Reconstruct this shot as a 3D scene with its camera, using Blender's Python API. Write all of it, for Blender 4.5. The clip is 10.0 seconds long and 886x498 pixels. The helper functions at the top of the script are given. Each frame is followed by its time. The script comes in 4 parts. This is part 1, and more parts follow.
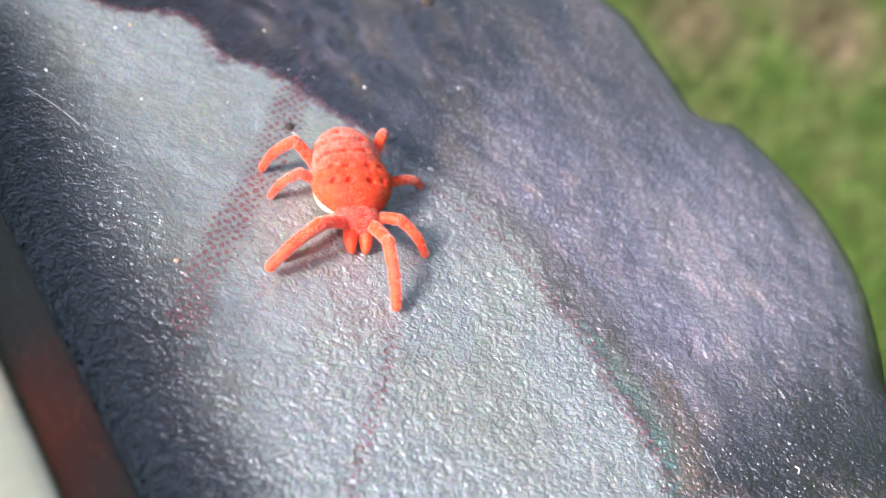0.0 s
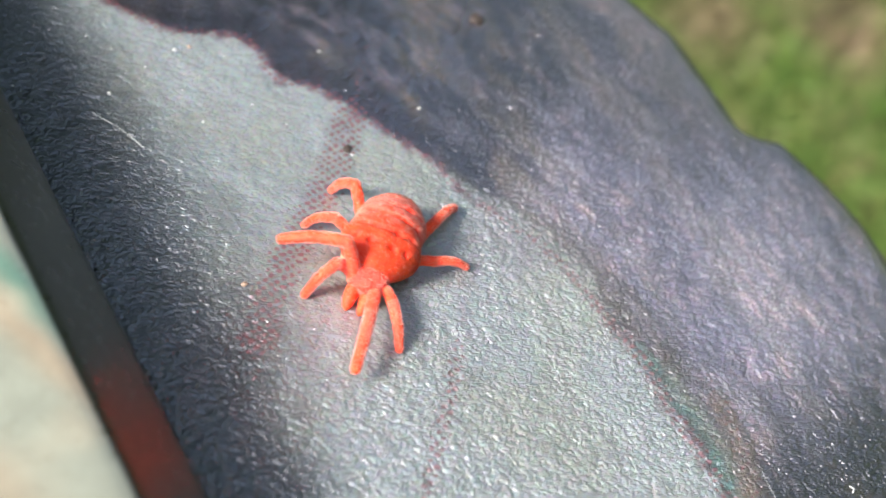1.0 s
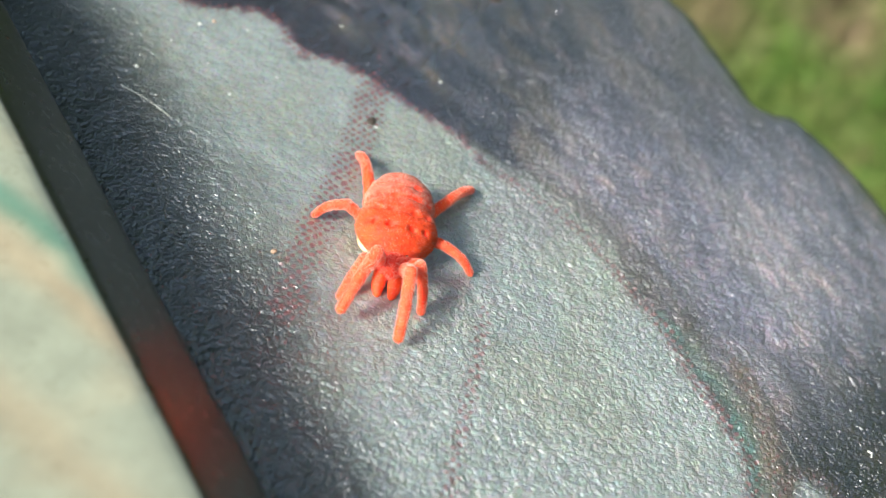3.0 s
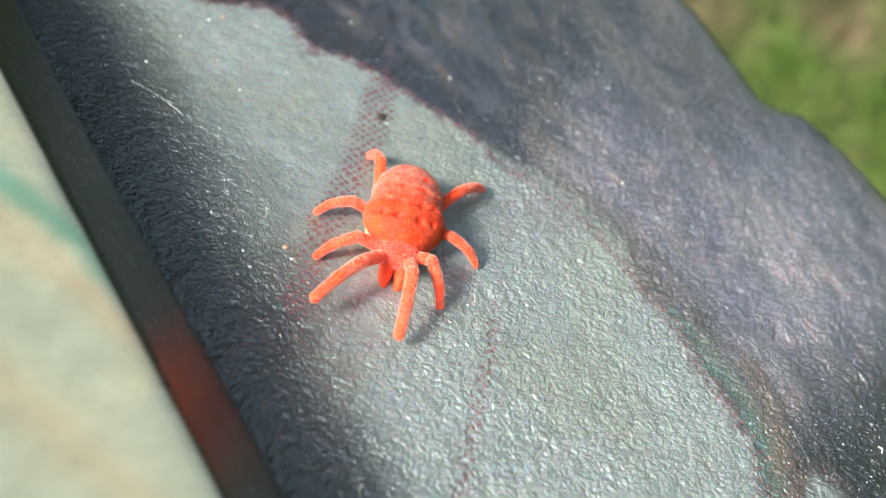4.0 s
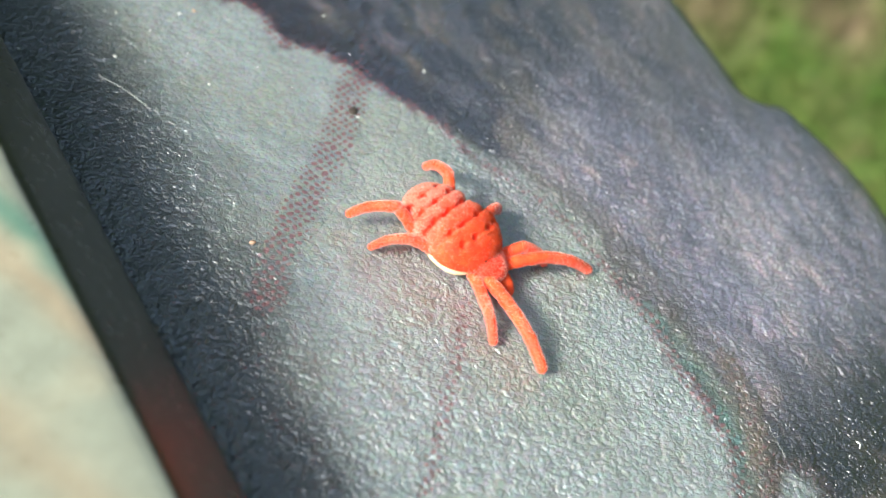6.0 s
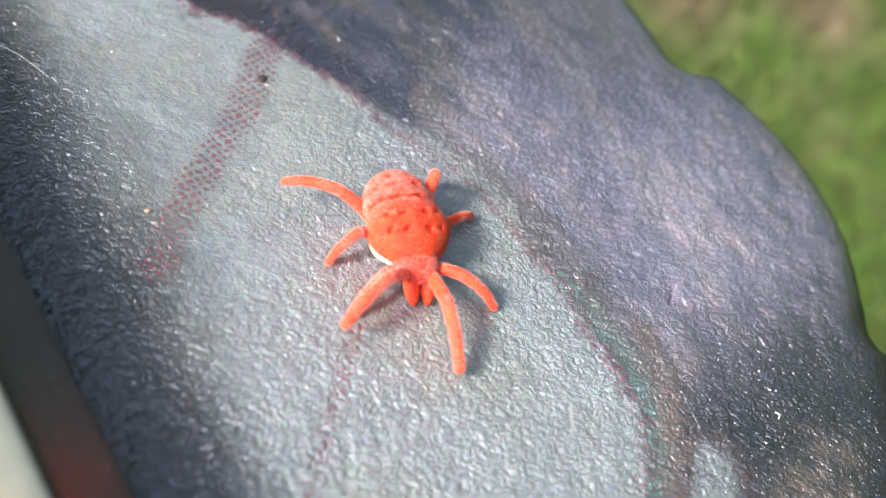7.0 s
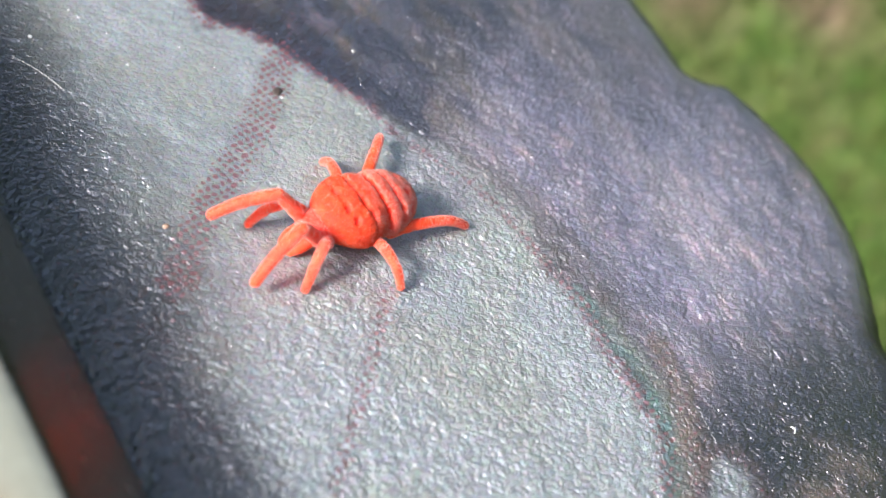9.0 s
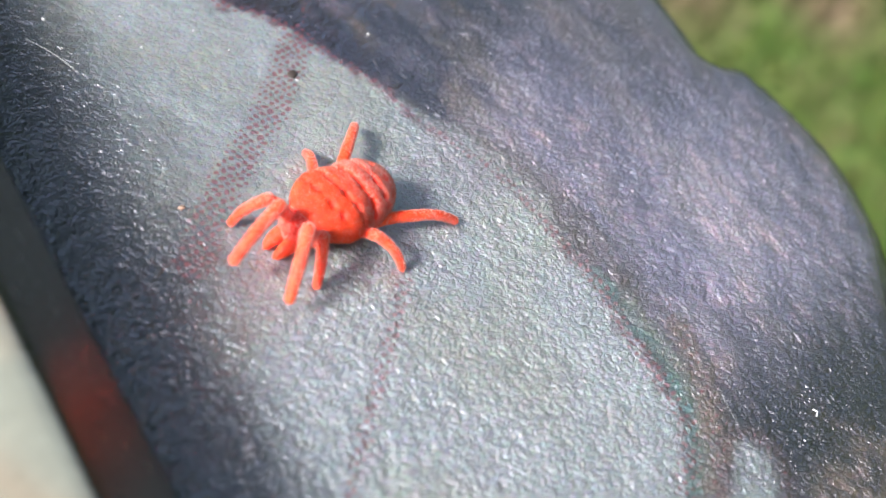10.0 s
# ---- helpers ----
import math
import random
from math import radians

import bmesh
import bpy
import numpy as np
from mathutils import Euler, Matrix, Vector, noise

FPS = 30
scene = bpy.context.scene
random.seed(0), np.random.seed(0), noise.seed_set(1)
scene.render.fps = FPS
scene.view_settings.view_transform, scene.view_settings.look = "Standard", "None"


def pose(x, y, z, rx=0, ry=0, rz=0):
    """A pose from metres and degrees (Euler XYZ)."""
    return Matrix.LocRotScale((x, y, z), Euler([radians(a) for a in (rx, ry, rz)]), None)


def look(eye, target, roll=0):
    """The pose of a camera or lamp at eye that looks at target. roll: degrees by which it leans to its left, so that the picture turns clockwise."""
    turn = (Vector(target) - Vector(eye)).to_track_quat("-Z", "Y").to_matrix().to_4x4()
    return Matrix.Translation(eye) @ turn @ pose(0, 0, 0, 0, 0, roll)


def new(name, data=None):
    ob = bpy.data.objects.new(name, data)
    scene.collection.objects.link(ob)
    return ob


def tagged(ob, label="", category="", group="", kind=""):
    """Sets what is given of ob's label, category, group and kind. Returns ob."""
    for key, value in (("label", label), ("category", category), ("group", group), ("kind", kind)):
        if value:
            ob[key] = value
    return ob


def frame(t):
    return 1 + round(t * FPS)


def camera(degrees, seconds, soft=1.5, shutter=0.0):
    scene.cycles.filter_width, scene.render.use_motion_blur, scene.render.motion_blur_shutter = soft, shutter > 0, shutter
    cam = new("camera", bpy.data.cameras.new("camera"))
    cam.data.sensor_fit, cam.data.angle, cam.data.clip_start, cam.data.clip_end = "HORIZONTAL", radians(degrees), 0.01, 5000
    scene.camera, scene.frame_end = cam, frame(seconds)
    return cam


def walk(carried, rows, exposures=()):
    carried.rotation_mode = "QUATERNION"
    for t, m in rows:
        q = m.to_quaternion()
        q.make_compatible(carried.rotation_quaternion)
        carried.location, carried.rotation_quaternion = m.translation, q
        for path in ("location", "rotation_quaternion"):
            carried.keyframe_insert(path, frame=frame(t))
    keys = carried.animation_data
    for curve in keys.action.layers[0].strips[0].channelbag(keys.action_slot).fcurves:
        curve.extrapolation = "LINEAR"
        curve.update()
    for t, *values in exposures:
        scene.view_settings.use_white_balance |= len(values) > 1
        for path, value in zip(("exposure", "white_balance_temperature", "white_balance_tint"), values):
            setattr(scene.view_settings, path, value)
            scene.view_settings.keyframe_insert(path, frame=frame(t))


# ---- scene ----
MM = 0.001
NS = Vector((0.6604, 0.7509, 0))      # across the raised rim, towards the mite
AL = Vector((0.7509, -0.6604, 0))     # along the raised rim


def mm(x, y, z, rx=0, ry=0, rz=0):
    """A pose from millimetres and degrees."""
    return pose(x * MM, y * MM, z * MM, rx, ry, rz)


# ---------------------------------------------------------------- camera
cam = camera(36, 10.0, soft=1.6, shutter=0.4)
cam.data.dof.use_dof = True
cam.data.dof.focus_distance = 0.0417
cam.data.dof.aperture_fstop = 70
walk(cam, [
    (0, mm(4.242, -29.557, 29.250, 44.829, -17.487, 17.295)),
    (0.5, mm(4.187, -29.045, 29.240, 44.721, -17.250, 17.564)),
    (1, mm(2.289, -29.946, 29.862, 44.395, -17.366, 17.510)),
    (1.5, mm(1.567, -30.699, 29.747, 44.243, -17.591, 17.346)),
    (2, mm(1.858, -31.439, 29.401, 44.292, -17.699, 17.337)),
    (2.2, mm(1.625, -31.138, 29.548, 44.272, -18.008, 17.051)),
    (3.3, mm(1.957, -31.248, 29.344, 44.231, -17.404, 17.450)),
    (3.5, mm(2.060, -31.291, 29.145, 44.286, -17.582, 17.395)),
    (4, mm(1.390, -31.385, 29.263, 44.211, -17.631, 17.248)),
    (4.5, mm(1.333, -31.364, 29.050, 44.248, -17.592, 17.238)),
    (5, mm(1.548, -31.035, 29.318, 44.194, -17.472, 17.253)),
    (6.3, mm(2.696, -30.750, 29.021, 44.191, -17.164, 17.025)),
    (6.5, mm(3.031, -30.802, 28.891, 44.389, -17.705, 16.648)),
    (7, mm(5.198, -29.779, 28.373, 44.435, -17.176, 16.543)),
    (7.5, mm(4.583, -30.135, 28.460, 44.219, -17.588, 16.223)),
    (8, mm(5.234, -29.573, 28.180, 44.245, -17.340, 16.398)),
    (8.5, mm(5.091, -29.309, 28.212, 44.365, -17.310, 16.476)),
    (9, mm(4.350, -29.498, 28.743, 44.008, -17.289, 16.493)),
    (9.5, mm(4.221, -29.281, 28.670, 43.883, -17.228, 16.484)),
    (10, mm(4.236, -29.718, 27.933, 44.124, -17.040, 16.505)),
], exposures=[(0, 0.39, 5980, 18), (1, 0.33, 6170, 13), (2, 0.23, 6320, 5), (5, 0.22, 6250, 1), (6.5, 0.25, 6130, 7), (7.2, 0.37, 6030, 16), (7.6, 0.33, 6030, 16), (9.3, 0.36, 6000, 17), (10, 0.31, 5980, 17)])

# ---------------------------------------------------------------- light
SUN_WAY = Vector((-1.08, -1.25, 1.05))
world = bpy.data.worlds.new("sky")
scene.world = world
world.use_nodes = True
wn = world.node_tree
sky = wn.nodes.new("ShaderNodeTexSky")
sky.sky_type = "NISHITA"
sky.sun_disc = False
sky.dust_density = 1.5
sky.sun_elevation = radians(32.5)
sky.sun_rotation = radians(220.8)
wn.nodes["Background"].inputs["Strength"].default_value = 0.34
haze = wn.nodes.new("ShaderNodeHueSaturation")      # a milky, hazy blue
haze.inputs["Saturation"].default_value = 0.85
wn.links.new(sky.outputs["Color"], haze.inputs["Color"])
wn.links.new(haze.outputs["Color"], wn.nodes["Background"].inputs["Color"])
sun = new("sun", bpy.data.lights.new("sun", "SUN"))
sun.data.energy = 6.6
sun.data.angle = radians(14.0)
sun.data.color = (1.0, 0.965, 0.91)
sun.matrix_world = look(SUN_WAY, (0, 0, 0))


# ---------------------------------------------------------------- node helpers
class Nodes:
    """A small writer of node materials; coordinates are in millimetres of the object's own space."""

    def __init__(self, name):
        self.mat = bpy.data.materials.new(name)
        self.mat.use_nodes = True
        self.tree = self.mat.node_tree
        self.bsdf = self.tree.nodes["Principled BSDF"]
        co = self.add("ShaderNodeTexCoord")
        self.co = self.vec("MULTIPLY", co.outputs["Object"], (1000, 1000, 1000))

    def add(self, kind):
        return self.tree.nodes.new(kind)

    def put(self, socket, value):
        if hasattr(value, "is_linked"):
            self.tree.links.new(value, socket)
        else:
            socket.default_value = value

    def vec(self, op, a, b):
        n = self.add("ShaderNodeVectorMath")
        n.operation = op
        self.put(n.inputs[0], a)
        self.put(n.inputs[1], b)
        return n.outputs[0]

    def math(self, op, a, b=0.0, clamp=False):
        n = self.add("ShaderNodeMath")
        n.operation, n.use_clamp = op, clamp
        self.put(n.inputs[0], a)
        self.put(n.inputs[1], b)
        return n.outputs[0]

    def noise(self, scale, detail=2.0, rough=0.5, distort=0.0, co=None):
        n = self.add("ShaderNodeTexNoise")
        self.put(n.inputs["Vector"], co or self.co)
        n.inputs["Scale"].default_value = scale
        n.inputs["Detail"].default_value = detail
        n.inputs["Roughness"].default_value = rough
        n.inputs["Distortion"].default_value = distort
        return n.outputs["Fac"]

    def ramp(self, fac, *stops):
        n = self.add("ShaderNodeValToRGB")
        el = n.color_ramp.elements
        while len(el) < len(stops):
            el.new(0.5)
        for e, (p, c) in zip(el, stops):
            e.position = p
            e.color = (*c, 1) if hasattr(c, "__len__") else (c, c, c, 1)
        self.put(n.inputs[0], fac)
        return n.outputs[0]

    def mix(self, fac, a, b, mode="MIX"):
        n = self.add("ShaderNodeMix")
        n.data_type, n.blend_type = "RGBA", mode
        self.put(n.inputs[0], fac)
        self.put(n.inputs[6], a)
        self.put(n.inputs[7], b)
        return n.outputs[2]

    def attr(self, name):
        n = self.add("ShaderNodeAttribute")
        n.attribute_name = name
        return n

    def bump(self, height, distance_mm, strength=1.0, base=None):
        n = self.add("ShaderNodeBump")
        n.inputs["Strength"].default_value = strength
        n.inputs["Distance"].default_value = distance_mm * MM
        self.put(n.inputs["Height"], height)
        if base:
            self.put(n.inputs["Normal"], base)
        return n.outputs[0]

    def done(self, color, rough=0.5, normal=None, **more):
        self.put(self.bsdf.inputs["Base Color"], color)
        self.put(self.bsdf.inputs["Roughness"], rough)
        if normal:
            self.put(self.bsdf.inputs["Normal"], normal)
        for k, v in more.items():
            self.put(self.bsdf.inputs[k.replace("_", " ")], v)
        return self.mat


# ---------------------------------------------------------------- materials
def camo_plastic():
    n = Nodes("printed_camouflage_plastic")
    warp = n.add("ShaderNodeTexNoise")
    n.put(warp.inputs["Vector"], n.co)
    warp.inputs["Scale"].default_value = 3.0
    co = n.vec("ADD", n.co, n.vec("MULTIPLY", n.vec("SUBTRACT", warp.outputs["Color"], (0.5, 0.5, 0.5)), (0.22, 0.22, 0.22)))
    # finer pebbles on the moulded grain
    grain = n.ramp(n.noise(8.0, 1.0, 0.5, 0.7, co), (0.27, 0.0), (0.5, 0.6), (0.73, 1.0))
    fine = n.noise(16.0, 2.0, 0.5, 0.4)
    wide = n.noise(0.35, 3.0, 0.5)
    depth = n.attr("grain").outputs["Fac"]
    grain = n.math("MULTIPLY", grain, depth)
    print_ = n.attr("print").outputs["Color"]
    dots = n.attr("dots").outputs["Fac"]
    # painted shade of the rolled edge, which also dulls the gloss below
    edge_shade = n.attr("edge_shade").outputs["Fac"]
    # rows of printed dots, a quarter of a millimetre apart
    turn = n.add("ShaderNodeVectorRotate")
    turn.rotation_type = "Z_AXIS"
    n.put(turn.inputs["Vector"], n.co)
    turn.inputs["Angle"].default_value = radians(28)
    cell = n.vec("MULTIPLY", turn.outputs[0], (3.7, 3.7, 0))
    wob = n.add("ShaderNodeTexNoise")
    n.put(wob.inputs["Vector"], n.co)
    wob.inputs["Scale"].default_value = 1.6
    cell = n.vec("ADD", cell, n.vec("MULTIPLY", wob.outputs["Color"], (1.5, 1.5, 0)))
    frac = n.vec("SUBTRACT", n.vec("FRACTION", cell, (0, 0, 0)), (0.5, 0.5, 0))
    ln = n.add("ShaderNodeVectorMath")
    ln.operation = "LENGTH"
    n.put(ln.inputs[0], frac)
    size = n.math("MULTIPLY", dots, n.math("ADD", 0.10, n.math("MULTIPLY", n.noise(3.1, 2.0), 0.56)))
    mask = n.math("MULTIPLY", n.math("MULTIPLY", n.math("SUBTRACT", size, ln.outputs["Value"]), 9.0, True), 0.8)
    mottle = n.ramp(n.noise(1.3, 4.0, 0.6), (0.3, 0.86), (0.7, 1.12))
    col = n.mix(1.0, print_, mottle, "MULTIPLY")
    col = n.mix(1.0, col, n.ramp(fine, (0.3, 0.88), (0.7, 1.10)), "MULTIPLY")
    # the coloured inks of the print, in fine flecks
    inks = n.add("ShaderNodeTexNoise")
    n.put(inks.inputs["Vector"], n.co)
    inks.inputs["Scale"].default_value = 6.5
    inks.inputs["Detail"].default_value = 1.0
    col = n.mix(1.0, col, n.vec("ADD", n.vec("MULTIPLY", inks.outputs["Color"], (0.6, 0.6, 0.6)), (0.70, 0.70, 0.70)), "MULTIPLY")
    ink = n.mix(n.noise(0.9, 1.0), (0.17, 0.050, 0.05, 1), (0.14, 0.026, 0.032, 1))
    col = n.mix(mask, col, ink)
    rough = n.ramp(n.math("ADD", n.math("MULTIPLY", fine, 0.5), n.math("MULTIPLY", wide, 0.5)), (0.3, 0.36), (0.7, 0.50))
    rough = n.math("ADD", rough, n.math("MULTIPLY", edge_shade, 0.25))
    base = n.bump(grain, 0.038)
    coat = n.bump(fine, 0.004, 1.0, n.bump(grain, 0.051))
    gloss = n.math("SUBTRACT", 1.0, n.math("MULTIPLY", edge_shade, 0.9))
    return n.done(col, rough, base, IOR=1.5, Specular_IOR_Level=n.math("SUBTRACT", 0.5, n.math("MULTIPLY", edge_shade, 0.42)), Coat_Weight=gloss, Coat_Roughness=n.ramp(depth, (0.35, 0.24), (1.0, 0.36)), Coat_IOR=2.05, Coat_Normal=coat)


def rim_plastic():
    n = Nodes("raised_rim_plastic")
    print_ = n.attr("print").outputs["Color"]
    grain = n.noise(2.6, 3.0, 0.55, 0.9)
    col = n.mix(1.0, print_, n.ramp(n.noise(0.9, 4.0, 0.6), (0.3, 0.85), (0.7, 1.1)), "MULTIPLY")
    return n.done(col, n.ramp(grain, (0.3, 0.26), (0.7, 0.34)), n.bump(grain, 0.002), IOR=1.4)


def velvet(name, dark, light, sss=0.25, sheen=0.25):
    n = Nodes(name)
    col = n.mix(n.ramp(n.noise(3.0, 4.0, 0.6), (0.35, 0.0), (0.68, 1.0)), (*dark, 1), (*light, 1))
    return n.done(col, 0.62, n.bump(n.noise(14.0, 2.0), 0.02), Subsurface_Weight=sss, Subsurface_Radius=(0.9, 0.25, 0.1),
                  Subsurface_Scale=0.00025, Sheen_Weight=sheen, Sheen_Roughness=0.35, Sheen_Tint=(1.0, 0.5, 0.36, 1))


def plain(name, color, rough=0.6, var=0.15, scale=2.0):
    n = Nodes(name)
    lo, hi = [c * (1 - var) for c in color], [min(1, c * (1 + var)) for c in color]
    return n.done(n.mix(n.noise(scale, 4.0, 0.6), (*lo, 1), (*hi, 1)), rough)


def dry_patches(n):
    """1 where the lawn is dry or has no grass: two patches near the case, and a soft scatter."""
    spots = 0.0
    for x, y, r in ((57, 234, 21.0), (30, 213, 17.0), (38, 238, 14.0)):
        far = n.add("ShaderNodeVectorMath")
        far.operation = "DISTANCE"
        n.put(far.inputs[0], n.vec("MULTIPLY", n.co, (1, 0.7, 0)))
        far.inputs[1].default_value = (x, y * 0.7, 0)
        spots = n.math("MAXIMUM", spots, n.math("SUBTRACT", 1.0, n.math("DIVIDE", far.outputs["Value"], r), True))
    return n.math("ADD", n.math("MULTIPLY", spots, 1.1), n.ramp(n.noise(0.03, 3.0, 0.6), (0.45, 0.0), (0.72, 0.4)), True)


def grass_blades():
    n = Nodes("grass_blades")
    rnd = n.add("ShaderNodeNewGeometry").outputs["Random Per Island"]
    col = n.ramp(rnd, (0.0, (0.046, 0.105, 0.005)), (0.6, (0.072, 0.155, 0.008)), (0.92, (0.115, 0.165, 0.015)), (1.0, (0.19, 0.14, 0.07)))
    dry = n.ramp(rnd, (0.0, (0.10, 0.11, 0.027)), (0.5, (0.19, 0.135, 0.065)), (1.0, (0.27, 0.19, 0.11)))
    return n.done(n.mix(dry_patches(n), col, dry), 0.75)


def soil():
    n = Nodes("soil_and_litter")
    col = n.ramp(n.noise(0.02, 4.0, 0.6), (0.3, (0.06, 0.09, 0.02)), (0.52, (0.13, 0.13, 0.05)), (0.7, (0.22, 0.17, 0.10)))
    col = n.mix(dry_patches(n), col, n.ramp(n.noise(0.3, 4.0, 0.6), (0.3, (0.18, 0.13, 0.08)), (0.7, (0.34, 0.25, 0.17))))
    far = n.add("ShaderNodeVectorMath")
    far.operation = "LENGTH"
    n.put(far.inputs[0], n.co)
    lawn = n.ramp(n.noise(0.05, 5.0, 0.7), (0.3, (0.025, 0.05, 0.010)), (0.7, (0.075, 0.11, 0.028)))
    col = n.mix(n.ramp(n.math("DIVIDE", far.outputs["Value"], 2000.0), (0.2, 0.0), (0.4, 0.9)), col, lawn)
    return n.done(col, 0.9, n.bump(n.noise(0.2, 5.0, 0.6), 4.0))


CAMO = camo_plastic()
RIM = rim_plastic()
RED = velvet("red_velvet", (0.82, 0.026, 0.003), (0.95, 0.050, 0.006), 0.15)
# paler than the skin: sheen and rim light put into the hair colour
HAIR = velvet("pale_red_bristles", (1.0, 0.19, 0.12), (1.0, 0.47, 0.38), 0.0, 0.9)
FRINGE = velvet("pink_leg_bristles", (1.0, 0.30, 0.21), (1.0, 0.58, 0.48), 0.0, 0.8)
FUR = velvet("red_bristles", (1.0, 0.065, 0.005), (1.0, 0.12, 0.012), 0.0, 0.15)
LEG = velvet("leg_velvet", (1.0, 0.058, 0.005), (1.0, 0.10, 0.012), 0.5, 0.5)
CREAM = plain("overlit_skin", (0.98, 0.58, 0.33), 0.5)
EYE = plain("dark_red_eye", (0.06, 0.004, 0.004), 0.2)
SPECK = plain("pale_dust", (0.48, 0.47, 0.42), 0.5)
TAN = plain("tan_grit", (0.40, 0.26, 0.17), 0.6)
DIRT = plain("brown_dirt", (0.05, 0.035, 0.025), 0.7)
FIBRE = plain("pale_fibre", (0.55, 0.55, 0.5), 0.4)
GRASS = grass_blades()
SOIL = soil()
# dark material of the added, unseen ring that blocks sky from the reflections
DARK_RING = plain("unseen_backdrop", (0.035, 0.06, 0.015), 0.8, 0.6, 0.004)


# ---------------------------------------------------------------- mesh helpers
def link_bm(name, bm, material, parent=None, label=""):
    me = bpy.data.meshes.new(name)
    bm.to_mesh(me)
    bm.free()
    me.shade_smooth()
    me.materials.append(material)
    ob = new(name, me)
    ob.parent = parent
    return tagged(ob, label)


def part(name, bm, material, parent, label=""):
    """One mesh object under a thing or under a part."""
    return link_bm(name, bm, material, parent, label)


def from_arrays(name, verts, faces, material, parent=None, smooth=True):
    """A mesh from arrays: verts in mm, faces all of one size."""
    me = bpy.data.meshes.new(name)
    k = faces.shape[1]
    me.vertices.add(len(verts))
    me.vertices.foreach_set("co", (verts * MM).astype(np.float32).ravel())
    me.loops.add(faces.size)
    me.loops.foreach_set("vertex_index", faces.astype(np.int32).ravel())
    me.polygons.add(len(faces))
    me.polygons.foreach_set("loop_start", np.arange(0, faces.size, k, dtype=np.int32))
    me.update(calc_edges=True)
    me.validate()
    if smooth:
        me.shade_smooth()
    me.materials.append(material)
    ob = new(name, me)
    ob.parent = parent
    return ob


def grid_faces(nu, nv):
    i = np.arange(nu * nv).reshape(nu, nv)
    return np.stack([i[:-1, :-1], i[1:, :-1], i[1:, 1:], i[:-1, 1:]], -1).reshape(-1, 4)


def vnoise(x, y, seed):
    """Smooth value noise of two coordinates, 0 to 1."""
    ix, iy = np.floor(x).astype(np.int64), np.floor(y).astype(np.int64)
    fx, fy = x - ix, y - iy
    fx, fy = fx * fx * (3 - 2 * fx), fy * fy * (3 - 2 * fy)

    def h(a, b):
        v = (a * 374761393 + b * 668265263 + seed * 974634777) & 0xFFFFFFFF
        v = ((v ^ (v >> 13)) * 1274126177) & 0xFFFFFFFF
        return ((v ^ (v >> 16)) & 0xFFFF) / 65535.0

    return (h(ix, iy) * (1 - fx) + h(ix + 1, iy) * fx) * (1 - fy) + (h(ix, iy + 1) * (1 - fx) + h(ix + 1, iy + 1) * fx) * fy


def fnoise(x, y, seed, octaves=4):
    return sum(vnoise(x * 2 ** o, y * 2 ** o, seed + o) * 0.5 ** o for o in range(octaves)) / sum(0.5 ** o for o in range(octaves))


def spline(points, closed=False, n=8):
    """Points of a smooth curve through the given ones."""
    p = np.array(points, float)
    m = len(p)
    out = []
    for i in range(m if closed else m - 1):
        ids = [(i - 1) % m, i, (i + 1) % m, (i + 2) % m] if closed else [max(i - 1, 0), i, i + 1, min(i + 2, m - 1)]
        a, b, c, d = p[ids]
        for t in np.arange(n) / n:
            out.append(0.5 * (2 * b + (c - a) * t + (2 * a - 5 * b + 4 * c - d) * t * t + (3 * b - a - 3 * c + d) * t ** 3))
    if not closed:
        out.append(p[-1])
    return np.array(out)


def line_distance(x, y, line, closed=False):
    """Distance of points from a line of points, and the side: positive to its right."""
    best = np.full(x.shape, 1e9)
    side = np.zeros(x.shape)
    m = len(line)
    for i in range(m if closed else m - 1):
        a, b = line[i], line[(i + 1) % m]
        ux, uy = b - a
        L = math.hypot(ux, uy) + 1e-9
        ux, uy = ux / L, uy / L
        t = np.clip((x - a[0]) * ux + (y - a[1]) * uy, 0, L)
        d = np.hypot(x - a[0] - ux * t, y - a[1] - uy * t)
        c = (x - a[0]) * uy - (y - a[1]) * ux
        w = d < best - 1e-7
        best[w], side[w] = d[w], c[w]
    return np.where(side >= 0, best, -best)


FIELDS = {}


def to_line(x, y, line, closed=False):
    """line_distance, worked out once for each line on a fifth of a millimetre's grid over the case."""
    lo, step, nx, ny = -35.0, 0.2, 310, 330
    if id(line) not in FIELDS:
        gx, gy = np.meshgrid(lo + step * np.arange(nx), lo + step * np.arange(ny), indexing="ij")
        FIELDS[id(line)] = line_distance(gx, gy, line, closed)
    f = FIELDS[id(line)]
    u, v = (x - lo) / step, (y - lo) / step
    i, j = np.clip(u.astype(int), 0, nx - 2), np.clip(v.astype(int), 0, ny - 2)
    u, v = u - i, v - j
    return (f[i, j] * (1 - u) + f[i + 1, j] * u) * (1 - v) + (f[i, j + 1] * (1 - u) + f[i + 1, j + 1] * u) * v


def smooth(lo, hi, v):
    t = np.clip((v - lo) / (hi - lo), 0, 1)
    return t * t * (3 - 2 * t)


# ---------------------------------------------------------------- the case
GROUND = -115.0
